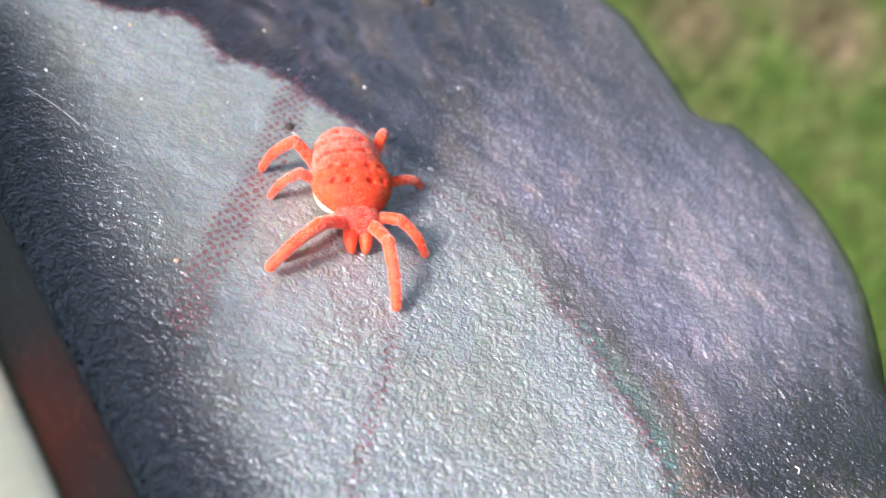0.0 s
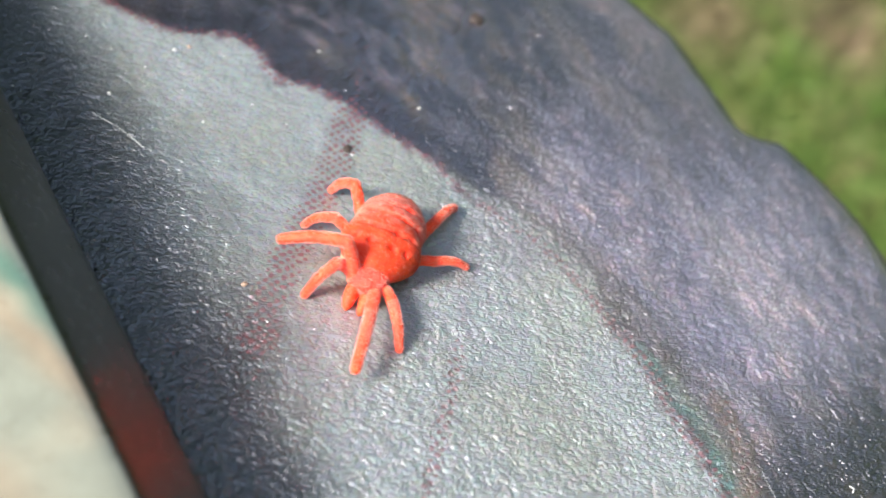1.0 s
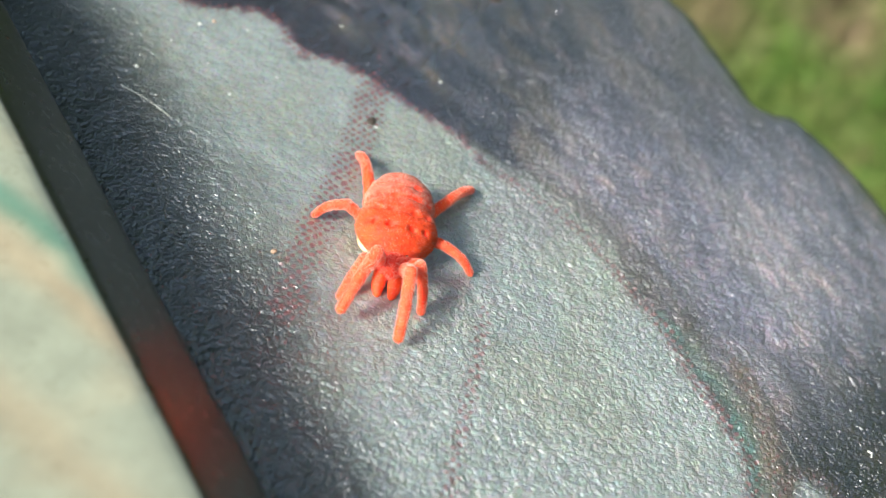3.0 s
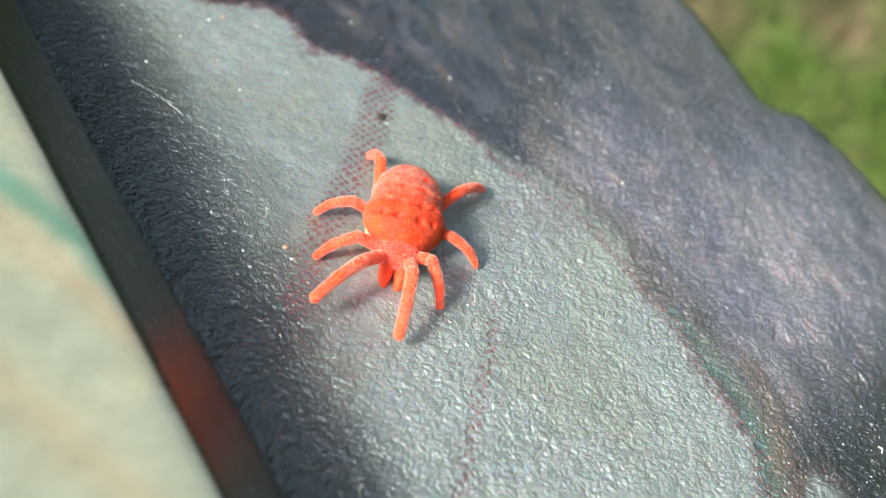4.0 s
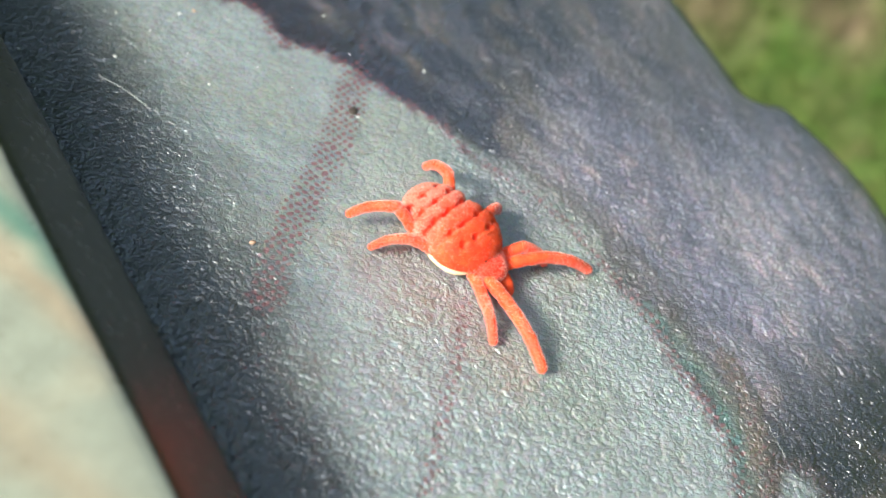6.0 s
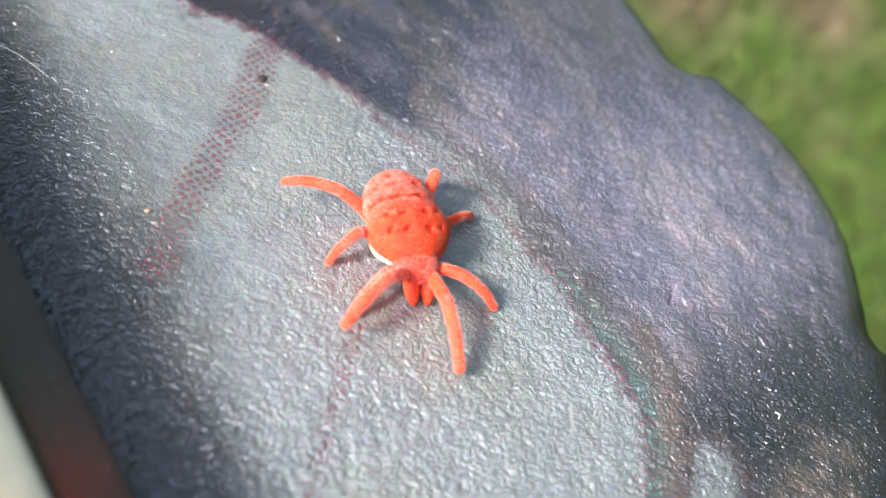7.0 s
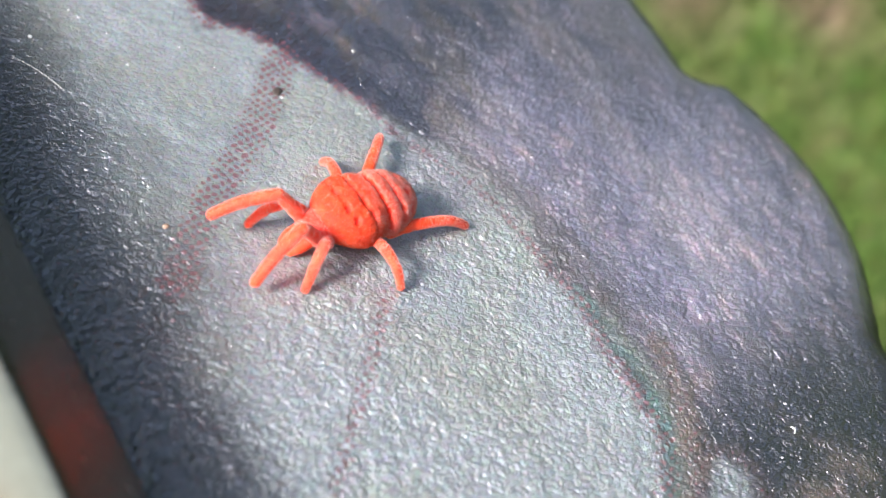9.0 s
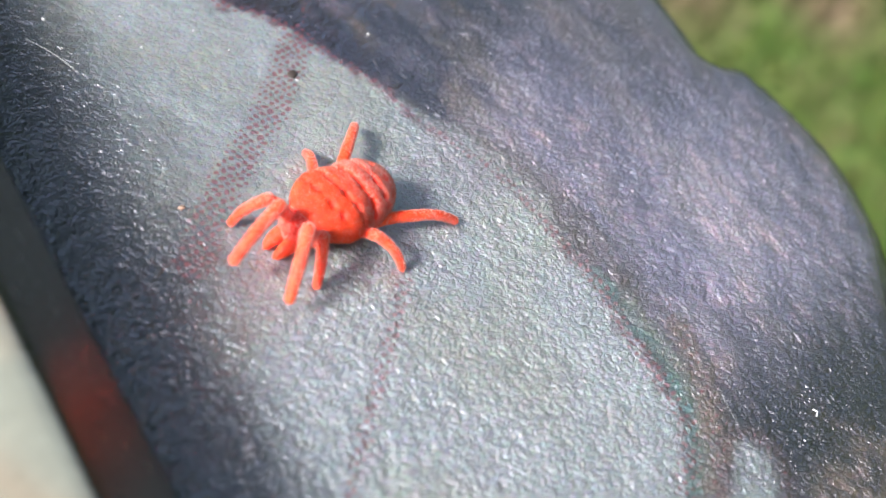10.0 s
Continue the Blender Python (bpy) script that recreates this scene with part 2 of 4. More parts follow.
OUTLINE = spline([(6.7, 21.8), (8.7, 20.0), (10.8, 17.3), (11.15, 16.95), (11.6, 17.1), (12.5, 17.35), (14.3, 16.4), (16.7, 14.7), (18.4, 12.5), (19.4, 10.1),
                  (20.0, 7.7), (20.3, 6.4), (21.2, 5.5), (22.0, 2.0), (22.2, -4.0), (20.5, -12.0), (15.0, -20.0), (7.0, -26.5), (-1.0, -30.5),
                  (-9.0, -25.0), (-22.0, -13.0), (-31.0, -4.0), (-30.0, 6.0), (-21.0, 17.0), (-9.0, 23.5), (0.0, 24.5)], True, 5)
EDGE_R = 2.0


def crown(x, y):
    """Height of the case's top, before its edge falls off."""
    return -np.where(x < 4, 0.0042, 0.0014) * (x - 4) ** 2 - 0.0006 * (y - 2) ** 2


# borders of the printed pattern, on the top
BARK = spline([(-13.0, 8.0), (-10.2, 7.4), (-8.0, 8.4), (-6.9, 7.9), (-5.9, 7.0), (-4.3, 7.2), (-3.1, 6.9), (-1.2, 6.35), (0.1, 5.95), (1.85, 5.0), (4.2, 4.3), (5.8, 3.7),
               (7.7, 2.2), (9.05, 1.4), (10.0, 0.25), (10.95, -0.7), (12.1, -1.8), (12.85, -2.9), (13.2, -5.3), (13.6, -9.0)])
DOTS_A = spline([(-2.9, 6.9), (-2.4, 4.6), (-2.2, 2.4), (-2.1, -0.2), (-2.0, -2.6), (-1.6, -4.4)])
DOTS_B = spline([(3.0, 3.6), (3.25, 1.0), (3.7, -1.9), (4.0, -4.0), (4.35, -6.7), (4.7, -9.4), (5.0, -11.0)])
TEAL = spline([(8.9, 1.75), (9.9, 0.95), (11.2, -0.35), (12.2, -1.4), (12.95, -2.6), (13.3, -4.2), (13.5, -6.0)])
SPECKLE = spline([(11.9, 1.0), (13.0, -0.8), (13.6, -2.2), (13.9, -3.4), (14.0, -5.0), (14.1, -7.0)])
PATCH = spline([(14.25, -2.5), (14.7, -2.0), (15.5, -2.4), (15.95, -3.5), (16.2, -6.5), (14.35, -6.5), (14.2, -4.0)], True, 5)


def edge_shading(x, y):
    """1 at the outline, where the rolled edge's shade is painted dark."""
    e = np.abs(to_line(x, y, OUTLINE, True)) + (fnoise(x * 1.3, y * 1.3, 87, 3) - 0.5) * 0.5
    return 1 - smooth(0.35, 1.5 + 1.5 * smooth(9, 4, y), e)


def patch_depth(x, y):
    """Distance inside the small pale patch, negative outside."""
    d = to_line(x, y, PATCH, True)
    inside = to_line(np.array([15.0]), np.array([-4.0]), PATCH, True)[0]
    return d if inside > 0 else -d


# printed pattern, with painted shade and sky sheen mixed into its colours
def print_and_shade(x, y):
    wob = (fnoise(x * 0.9, y * 0.9, 3) - 0.5) * 0.5 + (fnoise(x * 4, y * 4, 9, 2) - 0.5) * 0.4
    pale = np.array([0.222, 0.237, 0.223])
    col = pale * (0.92 + 0.16 * fnoise(x * 0.5, y * 0.5, 21))[:, None]
    warm = smooth(0.45, 0.7, fnoise(x * 0.3 + 7, y * 0.3, 33))[:, None]
    col = col * (1 - 0.12 * warm * np.array([0.0, 0.3, 1.0]))
    # olive ground under the wide row of dots
    k = (1 - smooth(0.2, 0.9, np.abs(to_line(x, y, DOTS_A) - 0.1) + wob * 0.6))[:, None] * 0.38
    col = col * (1 - k) + np.array([0.10, 0.11, 0.088]) * k
    bark = to_line(x, y, BARK)
    d = -bark + wob           # positive on the bark's side
    u = x * 0.76 - y * 0.65   # along the bark's streaks
    v = x * 0.65 + y * 0.76
    bend = (fnoise(x * 0.2, y * 0.2, 45) - 0.5) * 3.0
    streak = fnoise(u * 0.22, (v + bend) * 0.75, 41)
    streak2 = fnoise(u * 0.9, (v + bend) * 2.2, 47, 4)
    flake = fnoise(u * 1.6, (v + bend) * 4.2, 49, 3)
    tint = fnoise(u * 0.5 + 30, (v + bend) * 1.4, 44, 3)
    black, brown, grey = np.array([0.055, 0.050, 0.062]), np.array([0.185, 0.150, 0.098]), np.array([0.24, 0.218, 0.22])
    b = smooth(0.42, 0.62, streak)[:, None]
    g = smooth(0.42, 0.72, streak2)[:, None]
    b = b * (1 - 0.45 * smooth(2, 9, x))[:, None]
    dark = black * (1 - b) + brown * b
    dark = dark * (1 - 0.5 * g) + grey * 0.5 * g
    # sky sheen painted in: paler away from the border on the right
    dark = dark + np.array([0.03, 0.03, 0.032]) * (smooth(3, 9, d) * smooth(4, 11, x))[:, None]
    first = (smooth(0.0, 0.3, d) * (1 - smooth(1.0, 2.4, d)) * (1 - smooth(-1, 4, x)))[:, None] * 0.88
    dark = dark * (1 - first) + np.array([0.03, 0.024, 0.034]) * first
    # darker towards the far side; sky sheen painted on the right bulge
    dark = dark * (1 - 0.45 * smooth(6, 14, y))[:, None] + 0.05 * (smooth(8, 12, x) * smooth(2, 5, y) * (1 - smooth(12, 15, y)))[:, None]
    # broad lavender sky sheen, also put into the bark's colour
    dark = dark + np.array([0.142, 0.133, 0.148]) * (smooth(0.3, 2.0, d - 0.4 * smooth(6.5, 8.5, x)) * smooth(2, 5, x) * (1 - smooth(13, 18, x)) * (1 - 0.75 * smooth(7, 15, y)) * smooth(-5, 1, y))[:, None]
    # pinkish and tan flecks drawn out along the streaks, slate between them
    rosy = (smooth(0.5, 0.66, tint) * smooth(0.42, 0.6, flake))[:, None]
    dark = dark * (1 + rosy * np.array([0.36, 0.20, 0.12]))
    dark = dark * (0.84 + 0.32 * smooth(0.3, 0.7, flake))[:, None] * (0.46 + 0.08 * smooth(0, 5, x))[:, None]
    dark = dark * np.array([0.98, 0.96, 1.08])
    # bark colour darkened smoothly towards the lower right
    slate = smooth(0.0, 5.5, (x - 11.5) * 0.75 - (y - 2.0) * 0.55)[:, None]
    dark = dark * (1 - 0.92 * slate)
    soft = 0.25 + 0.9 * smooth(0.5, 2.5, x) * (1 - smooth(6.5, 8.5, x))
    edge = smooth(0, 1, (d + 0.05) / soft)[:, None]
    col = col * (1 - edge) + dark * edge
    # rosy grey veil where the two pale lobes part
    k = np.exp(-((x - 3.9) / 1.5) ** 2 - ((y - 3.3) / 1.5) ** 2) + 0.7 * np.exp(-(to_line(x, y, DOTS_B) / 0.45) ** 2) * smooth(-3, 1.5, y)
    k = (np.clip(k, 0, 1) * (0.35 + 0.65 * smooth(0.35, 0.65, fnoise(x * 2.2, y * 2.2, 63, 3))))[:, None] * 0.55
    col = col * (1 - k) + np.array([0.165, 0.130, 0.137]) * k
    line = (np.exp(-((d - 0.05) / (0.20 + 0.12 * smooth(7, 9, x))) ** 2) * smooth(0.3, 0.65, fnoise(x * 2.6, y * 2.6, 5)) * (1 - 0.7 * smooth(2, 4, x) * (1 - smooth(6, 8, x))))[:, None]
    col = col * (1 - 0.8 * line) + np.array([0.075, 0.032, 0.040]) * 0.8 * line
    # green sliver along the border, with a paler strip beside it
    off = to_line(x, y, TEAL)
    teal = np.abs(off) + (fnoise(x * 2, y * 2, 71) - 0.5) * 0.4
    k = (1 - smooth(0.10, 0.55, np.abs(off + 0.35)))[:, None] * 0.45 * smooth(2.2, 0.5, y)[:, None]
    col = col * (1 - k) + np.array([0.18, 0.195, 0.15]) * k
    k = (1 - smooth(0.05, 0.46, teal))[:, None] * 0.8 * (0.4 + 0.6 * smooth(0.35, 0.6, fnoise(x * 3, y * 3, 72, 2)))[:, None]
    col = col * (1 - k) + np.array([0.055, 0.115, 0.095]) * k
    # brown speckled band, and a second small pale patch past it
    band = np.abs(to_line(x, y, SPECKLE)) + (fnoise(x * 1.4, y * 1.4, 73, 3) - 0.5) * 0.9
    far = smooth(0.3, 1.0, fnoise(x * 0.8 + 11, y * 0.8, 74, 3) + 0.35 * np.exp(-((x - 18.5) / 1.8) ** 2 - ((y + 1.6) / 2.2) ** 2))
    k = np.maximum((1 - smooth(0.15, 0.75, band)) * 0.75, 0.9 * far * smooth(15.5, 17, x) * smooth(1.5, -0.5, y))[:, None]
    k = k * (0.35 + 0.65 * smooth(0.35, 0.6, fnoise(x * 4, y * 4, 75, 2)))[:, None]
    col = col * (1 - k) + np.array([0.12, 0.085, 0.060]) * k
    inside = patch_depth(x, y) + wob * 0.8
    k = smooth(-0.1, 0.35, inside)[:, None]
    col = col * (1 - k) + pale * 0.66 * k
    k = np.exp(-((inside + 0.15) / 0.3) ** 2)[:, None] * 0.35
    col = col * (1 - k) + np.array([0.10, 0.065, 0.065]) * k
    # soft shadow of the raised rim, painted into the print, with a speckled border
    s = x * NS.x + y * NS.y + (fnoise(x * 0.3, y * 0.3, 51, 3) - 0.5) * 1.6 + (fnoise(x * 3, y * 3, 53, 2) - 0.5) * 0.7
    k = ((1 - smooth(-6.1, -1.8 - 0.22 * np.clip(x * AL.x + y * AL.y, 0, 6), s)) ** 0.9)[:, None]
    rim_shade = np.array([0.013, 0.014, 0.016]) * (0.8 + 0.5 * fnoise(x * 1.1, y * 1.1, 57))[:, None]
    col = col * (1 - k) + rim_shade * k
    # the rolled edge's shade, painted near black along the outline
    k = edge_shading(x, y)[:, None]
    col = col * (1 - k) + np.array([0.010, 0.010, 0.010]) * k
    return np.clip(col, 0.005, 1)


def dot_amount(x, y):
    a = np.abs(to_line(x, y, DOTS_A) - 0.1) + (fnoise(x, y, 91) - 0.5) * 0.4
    b = np.abs(to_line(x, y, DOTS_B)) + (fnoise(x, y, 95) - 0.5) * 0.35
    m = np.maximum(1 - smooth(0.35, 0.85, a), 0.95 * (1 - smooth(0.05, 0.42, b)) * smooth(1.5, -2.5, y))
    e = np.abs(to_line(x, y, BARK) + 0.05)
    m = np.maximum(m, 0.9 * (1 - smooth(0.10, 0.42 + 0.2 * smooth(7, 9, x), e)))
    w = np.abs(to_line(x, y, SPECKLE)) + (fnoise(x, y, 97) - 0.5) * 0.6
    p = np.abs(patch_depth(x, y) + 0.1)
    return np.maximum(m, np.maximum(0.55 * (1 - smooth(0.2, 0.8, w)), 0.45 * (1 - smooth(0.05, 0.45, p))))


def grain_depth(x, y):
    """The moulded grain: shallow and worn smooth in the middle, deeper towards the open side and the rim."""
    s = x * NS.x + y * NS.y
    k = smooth(-2.5, 4.5, x + (fnoise(x * 0.4, y * 0.4, 83, 2) - 0.5) * 2.5)
    edge = smooth(0.5, 2.5, np.abs(to_line(x, y, OUTLINE, True)))
    return (0.48 + 0.52 * np.maximum(k, 1 - smooth(-5.5, -2.5, s))) * (0.15 + 0.85 * edge)


def leather(x, y):
    """The moulded grain's height in mm: pebbles with short winding creases between them."""
    wx, wy = fnoise(x * 2.2, y * 2.2, 101, 2) - 0.5, fnoise(x * 2.2 + 40, y * 2.2, 103, 2) - 0.5
    a, b = 0.86 * x - 0.51 * y + 0.30 * wx, 0.51 * x + 0.86 * y + 0.30 * wy
    pebble = fnoise(a * 6.5, b * 6.5, 105, 2) - 0.5
    ridge = fnoise(a * 5.2 + 9, b * 5.2, 107, 2) - 0.5
    crease = np.exp(-(ridge / 0.09) ** 2) * smooth(0.36, 0.62, fnoise(a * 2.6, b * 2.6, 109, 2))
    return 0.045 * pebble - 0.045 * crease


def colour_attributes(ob, col, dots=None, grain=None, edge_shade=None):
    a = ob.data.attributes.new("print", "FLOAT_COLOR", "POINT")
    a.data.foreach_set("color", np.concatenate([col, np.ones((len(col), 1))], 1).astype(np.float32).ravel())
    if dots is not None:
        b = ob.data.attributes.new("dots", "FLOAT", "POINT")
        b.data.foreach_set("value", dots.astype(np.float32))
    if grain is not None:
        c = ob.data.attributes.new("grain", "FLOAT", "POINT")
        c.data.foreach_set("value", grain.astype(np.float32))
    if edge_shade is not None:
        e = ob.data.attributes.new("edge_shade", "FLOAT", "POINT")
        e.data.foreach_set("value", edge_shade.astype(np.float32))


def build_case():
    case = new("equipment_case")
    case.location = (0, 0, GROUND * MM)
    tagged(case, "camouflage-printed textured plastic case with a raised rim, standing on grass", "case")
    # the top, finest where it is seen
    xs = np.concatenate([np.arange(-33, -14, 0.5), np.arange(-14, -4, 0.07), np.arange(-4, 17, 0.042), np.arange(17, 22.5, 0.07), np.arange(22.5, 25, 0.5)])
    ys = np.concatenate([np.arange(-33, -12, 0.5), np.arange(-12, -9, 0.1), np.arange(-9, 8, 0.042), np.arange(8, 21, 0.08), np.arange(21, 28, 0.25)])
    gx, gy = [a.ravel() for a in np.meshgrid(xs, ys, indexing="ij")]
    d = -to_line(gx, gy, OUTLINE, True)
    if d[np.argmin(np.hypot(gx, gy))] < 0:
        d = -d
    inner = np.clip(EDGE_R - d, 0, EDGE_R)
    z = crown(gx, gy) - (EDGE_R - np.sqrt(np.maximum(EDGE_R ** 2 - inner ** 2, 0)))
    z -= np.clip(-d, 0, 3) * 14
    depth = grain_depth(gx, gy)
    z += (fnoise(gx * 0.25, gy * 0.25, 61, 3) - 0.5) * 0.25 + (fnoise(gx * 2.4, gy * 2.4, 67, 2) - 0.5) * 0.05 + leather(gx, gy) * depth
    faces = grid_faces(len(xs), len(ys))
    faces = faces[(d[faces] > -0.45).all(1)]
    used, inv = np.unique(faces, return_inverse=True)
    faces = inv.reshape(faces.shape)
    v = np.stack([gx, gy, z - GROUND], 1)[used]
    top = from_arrays("top_shell", v, faces, CAMO, case)
    colour_attributes(top, print_and_shade(gx, gy)[used], dot_amount(gx, gy)[used], depth[used], edge_shading(gx, gy)[used])
    # the sides, down to the ground
    ring = OUTLINE
    mid = ring.mean(0)
    levels = [(-3.2, 0.995), (-20, 1.02), (-60, 1.06), (-108, 1.10), (-114, 1.09), (GROUND, 1.06)]
    v = np.concatenate([np.concatenate([mid + (ring - mid) * s, np.full((len(ring), 1), z - GROUND)], 1) for z, s in levels])
    n = len(ring)
    faces = np.array([(l * n + i, l * n + (i + 1) % n, (l + 1) * n + (i + 1) % n, (l + 1) * n + i) for l in range(len(levels) - 1) for i in range(n)])
    side = from_arrays("side_wall", v, faces, RIM, case)
    u = np.arctan2(v[:, 1], v[:, 0]) * 20
    k = smooth(0.42, 0.6, fnoise(u * 0.15, v[:, 2] * 0.08, 17))[:, None]
    colour_attributes(side, (1 - k) * np.array([0.40, 0.43, 0.37]) + k * np.array([0.06, 0.055, 0.05]))
    # the raised rim: a profile (across, height) drawn along its length
    prof = spline([(-9.3, -1.8), (-9.1, -0.7), (-8.72, 0.4), (-8.5, 0.85), (-8.6, 1.08), (-9.1, 1.54), (-9.8, 2.16), (-10.48, 2.76), (-10.8, 3.02), (-11.08, 3.16), (-11.7, 3.24),
                   (-14.0, 3.26), (-18.0, 3.26), (-21.0, 3.2), (-22.6, 2.5), (-23.0, 1.1), (-23.1, -1.8)], False, 7)
    al = np.arange(-25.5, 24.6, 0.25)
    S, A = np.meshgrid(np.arange(len(prof)), al, indexing="ij")
    s, h = prof[S, 0], prof[S, 1]
    fall = np.minimum(np.minimum(A + 25.5, 24.6 - A), 3.0) / 3.0
    h = -1.8 + (h + 1.8) * np.sqrt(np.clip(1 - (1 - fall) ** 2, 0, 1))
    x, y = s * NS.x + A * AL.x, s * NS.y + A * AL.y
    v = np.stack([x.ravel(), y.ravel(), h.ravel() - GROUND], 1)
    rim = from_arrays("raised_rim", v, grid_faces(len(prof), len(al))[:, ::-1], RIM, case)
    tagged(rim, "raised rim with a dark inner face and pale printed top")
    s, a = s.ravel(), A.ravel()
    wob = (fnoise(s * 0.6, a * 0.6, 77) - 0.5) * 1.6
    topc = np.array([0.285, 0.29, 0.215]) * (0.9 + 0.2 * fnoise(s * 0.4, a * 0.4, 78))[:, None]
    # a green stripe across the rim, peach beside it
    across = (a - 2.25 * (s + 11.2) - 0.97) / 2.46 + 0.35 * wob
    peach = np.exp(-((across - 0.95) / 0.45) ** 2)[:, None] * 0.6 + np.exp(-((across - 4.3) / 0.6) ** 2)[:, None] * 0.45
    topc = topc * (1 - peach) + np.array([0.36, 0.25, 0.15]) * peach
    olive = (1 - smooth(0.05, 0.8, np.abs(across)))[:, None] * 0.7
    topc = topc * (1 - olive) + np.array([0.06, 0.20, 0.14]) * olive
    tan = smooth(0.5, 0.72, fnoise(s * 0.3 + 4, a * 0.3, 79))[:, None] * 0.5
    topc = topc * (1 - tan) + np.array([0.40, 0.34, 0.23]) * tan
    # dark glossy inner face, with its shade also put into the near-black colour
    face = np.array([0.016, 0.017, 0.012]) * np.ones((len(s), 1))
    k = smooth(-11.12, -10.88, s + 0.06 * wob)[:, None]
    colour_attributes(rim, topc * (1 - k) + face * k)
    return case


def grit(name, x, y, size, material, label, seed, flat=0.6):
    """A small irregular crumb lying on the case."""
    bm = bmesh.new()
    bmesh.ops.create_icosphere(bm, subdivisions=2, radius=size * MM)
    for v in bm.verts:
        k = 1 + 0.5 * noise.noise(v.co / (size * MM) * 1.3 + Vector((seed * 3.1, 0, 0)))
        v.co = Vector((v.co.x * k * 1.25, v.co.y * k, v.co.z * k * flat))
    ob = link_bm(name, bm, material)
    ob.location = (x * MM, y * MM, (case_z(x, y) + size * flat * 0.5) * MM)
    ob.rotation_euler = (0, 0, seed * 1.7)
    return tagged(ob, label, "debris", "crumbs on the case")


def fibre(x0, y0, x1, y1, bow, width, label):
    """A thin lint fibre lying on the case."""
    t = np.linspace(0, 1, 24)
    nx, ny = -(y1 - y0), x1 - x0
    x, y = x0 + (x1 - x0) * t + nx * bow * np.sin(math.pi * t), y0 + (y1 - y0) * t + ny * bow * np.sin(math.pi * t)
    z = case_z(x, y) + 0.03 + 0.05 * np.sin(math.pi * t)
    v, f = tube(np.stack([x, y, z], 1), np.full(24, width), 6)
    return tagged(from_arrays("lint_fibre", v, f, FIBRE), label, "fibre", "fibres on the case")


def case_z(x, y):
    x, y = np.atleast_1d(np.asarray(x, float)), np.atleast_1d(np.asarray(y, float))
    z = crown(x, y) + (fnoise(x * 0.25, y * 0.25, 61, 3) - 0.5) * 0.25
    return z if len(z) > 1 else float(z[0])


def build_debris():
    white, tan = "white dust crumb on the textured plastic", "tan grit crumb on the textured plastic"
    spots = [(-10.25, 3.2, 0.10), (-7.0, 3.45, 0.075), (-9.45, 6.5, 0.09), (-9.9, 5.1, 0.06), (-13.1, 2.0, 0.07), (2.45, -5.1, 0.045), (-8.3, 4.6, 0.05),
             (-0.9, 8.4, 0.07), (-6.0, 5.2, 0.045), (-11.3, 5.4, 0.06), (-7.9, 7.1, 0.045), (-5.1, 9.3, 0.06), (6.3, -4.0, 0.03), (9.2, -4.6, 0.03), (-4.6, 4.9, 0.035)]
    for i, (x, y, s) in enumerate(spots):
        grit("dust_crumb", x, y, s * 0.72, SPECK, white, i)
    grit("grit_crumb", -2.93, -2.65, 0.085, TAN, tan, 21)
    grit("grit_crumb", -9.1, 6.9, 0.07, TAN, tan, 22)
    grit("dirt_crumb", -2.36, 4.82, 0.17, DIRT, "brown dirt crumb stuck on the printed dots", 23, 0.3)
    grit("dust_crumb", -2.12, 4.62, 0.055, SPECK, "pale flake beside a brown dirt crumb", 24, 0.3)
    grit("dirt_crumb", -0.6, 15.0, 0.30, DIRT, "dark dirt crumb on the dark print", 25, 0.3)
    fibre(-10.25, 2.0, -8.05, 1.15, 0.02, 0.012, "thin pale lint fibre near the raised rim")
    fibre(13.6, -0.95, 14.3, -1.85, -0.05, 0.005, "thin pale lint fibre near the border")
    fibre(16.52, 0.08, 16.66, -0.12, 0.25, 0.024, "short curled white lint on dark plastic")


# ---------------------------------------------------------------- the mite
BRISTLE_SEED = np.random.RandomState(5)


def bristles(name, pts, nrm, length, width, parent, material=HAIR, lean=(0, -0.5, 0), spread=0.5):
    """Short three-sided bristles standing on points of a surface."""
    rs = BRISTLE_SEED
    m = len(pts)
    dirs = nrm + np.array(lean) + rs.normal(0, spread, (m, 3)) * 0.6
    dirs /= np.linalg.norm(dirs, axis=1)[:, None]
    side = np.cross(dirs, np.array([0.31, 0.2, 0.93]))
    side /= np.linalg.norm(side, axis=1)[:, None] + 1e-9
    other = np.cross(dirs, side)
    ln = length * rs.uniform(0.6, 1.3, m)[:, None]
    base = pts - dirs * length * 0.15
    ring = [base + width * (side * math.cos(a) + other * math.sin(a)) for a in (0, 2.094, 4.189)]
    v = np.stack([*ring, base + dirs * ln], 1).reshape(-1, 3)
    k = np.arange(m)[:, None] * 4
    f = np.concatenate([k + [0, 1, 3], k + [1, 2, 3], k + [2, 0, 3]])
    return tagged(from_arrays(name, v, f, material, parent, False), kind="stuff")


def sample(verts, faces, count, keep=None):
    """Random points and normals on quads."""
    a, b, c, d = [verts[faces[:, i]] for i in range(4)]
    nn = np.cross(c - a, d - b)
    area = np.linalg.norm(nn, axis=1)
    pick = BRISTLE_SEED.choice(len(faces), count, p=area / area.sum())
    u, w = BRISTLE_SEED.rand(2, count)[..., None]
    p = (a[pick] * (1 - u) + b[pick] * u) * (1 - w) + (d[pick] * (1 - u) + c[pick] * u) * w
    q = nn[pick] / (area[pick][:, None] + 1e-12)
    return (p, q) if keep is None else (p[keep(p, q)], q[keep(p, q)])


GROOVES = [(1.02, 0.02), (0.50, 0.06), (-0.12, 0.12), (-0.62, 0.07), (-1.08, 0.03)]


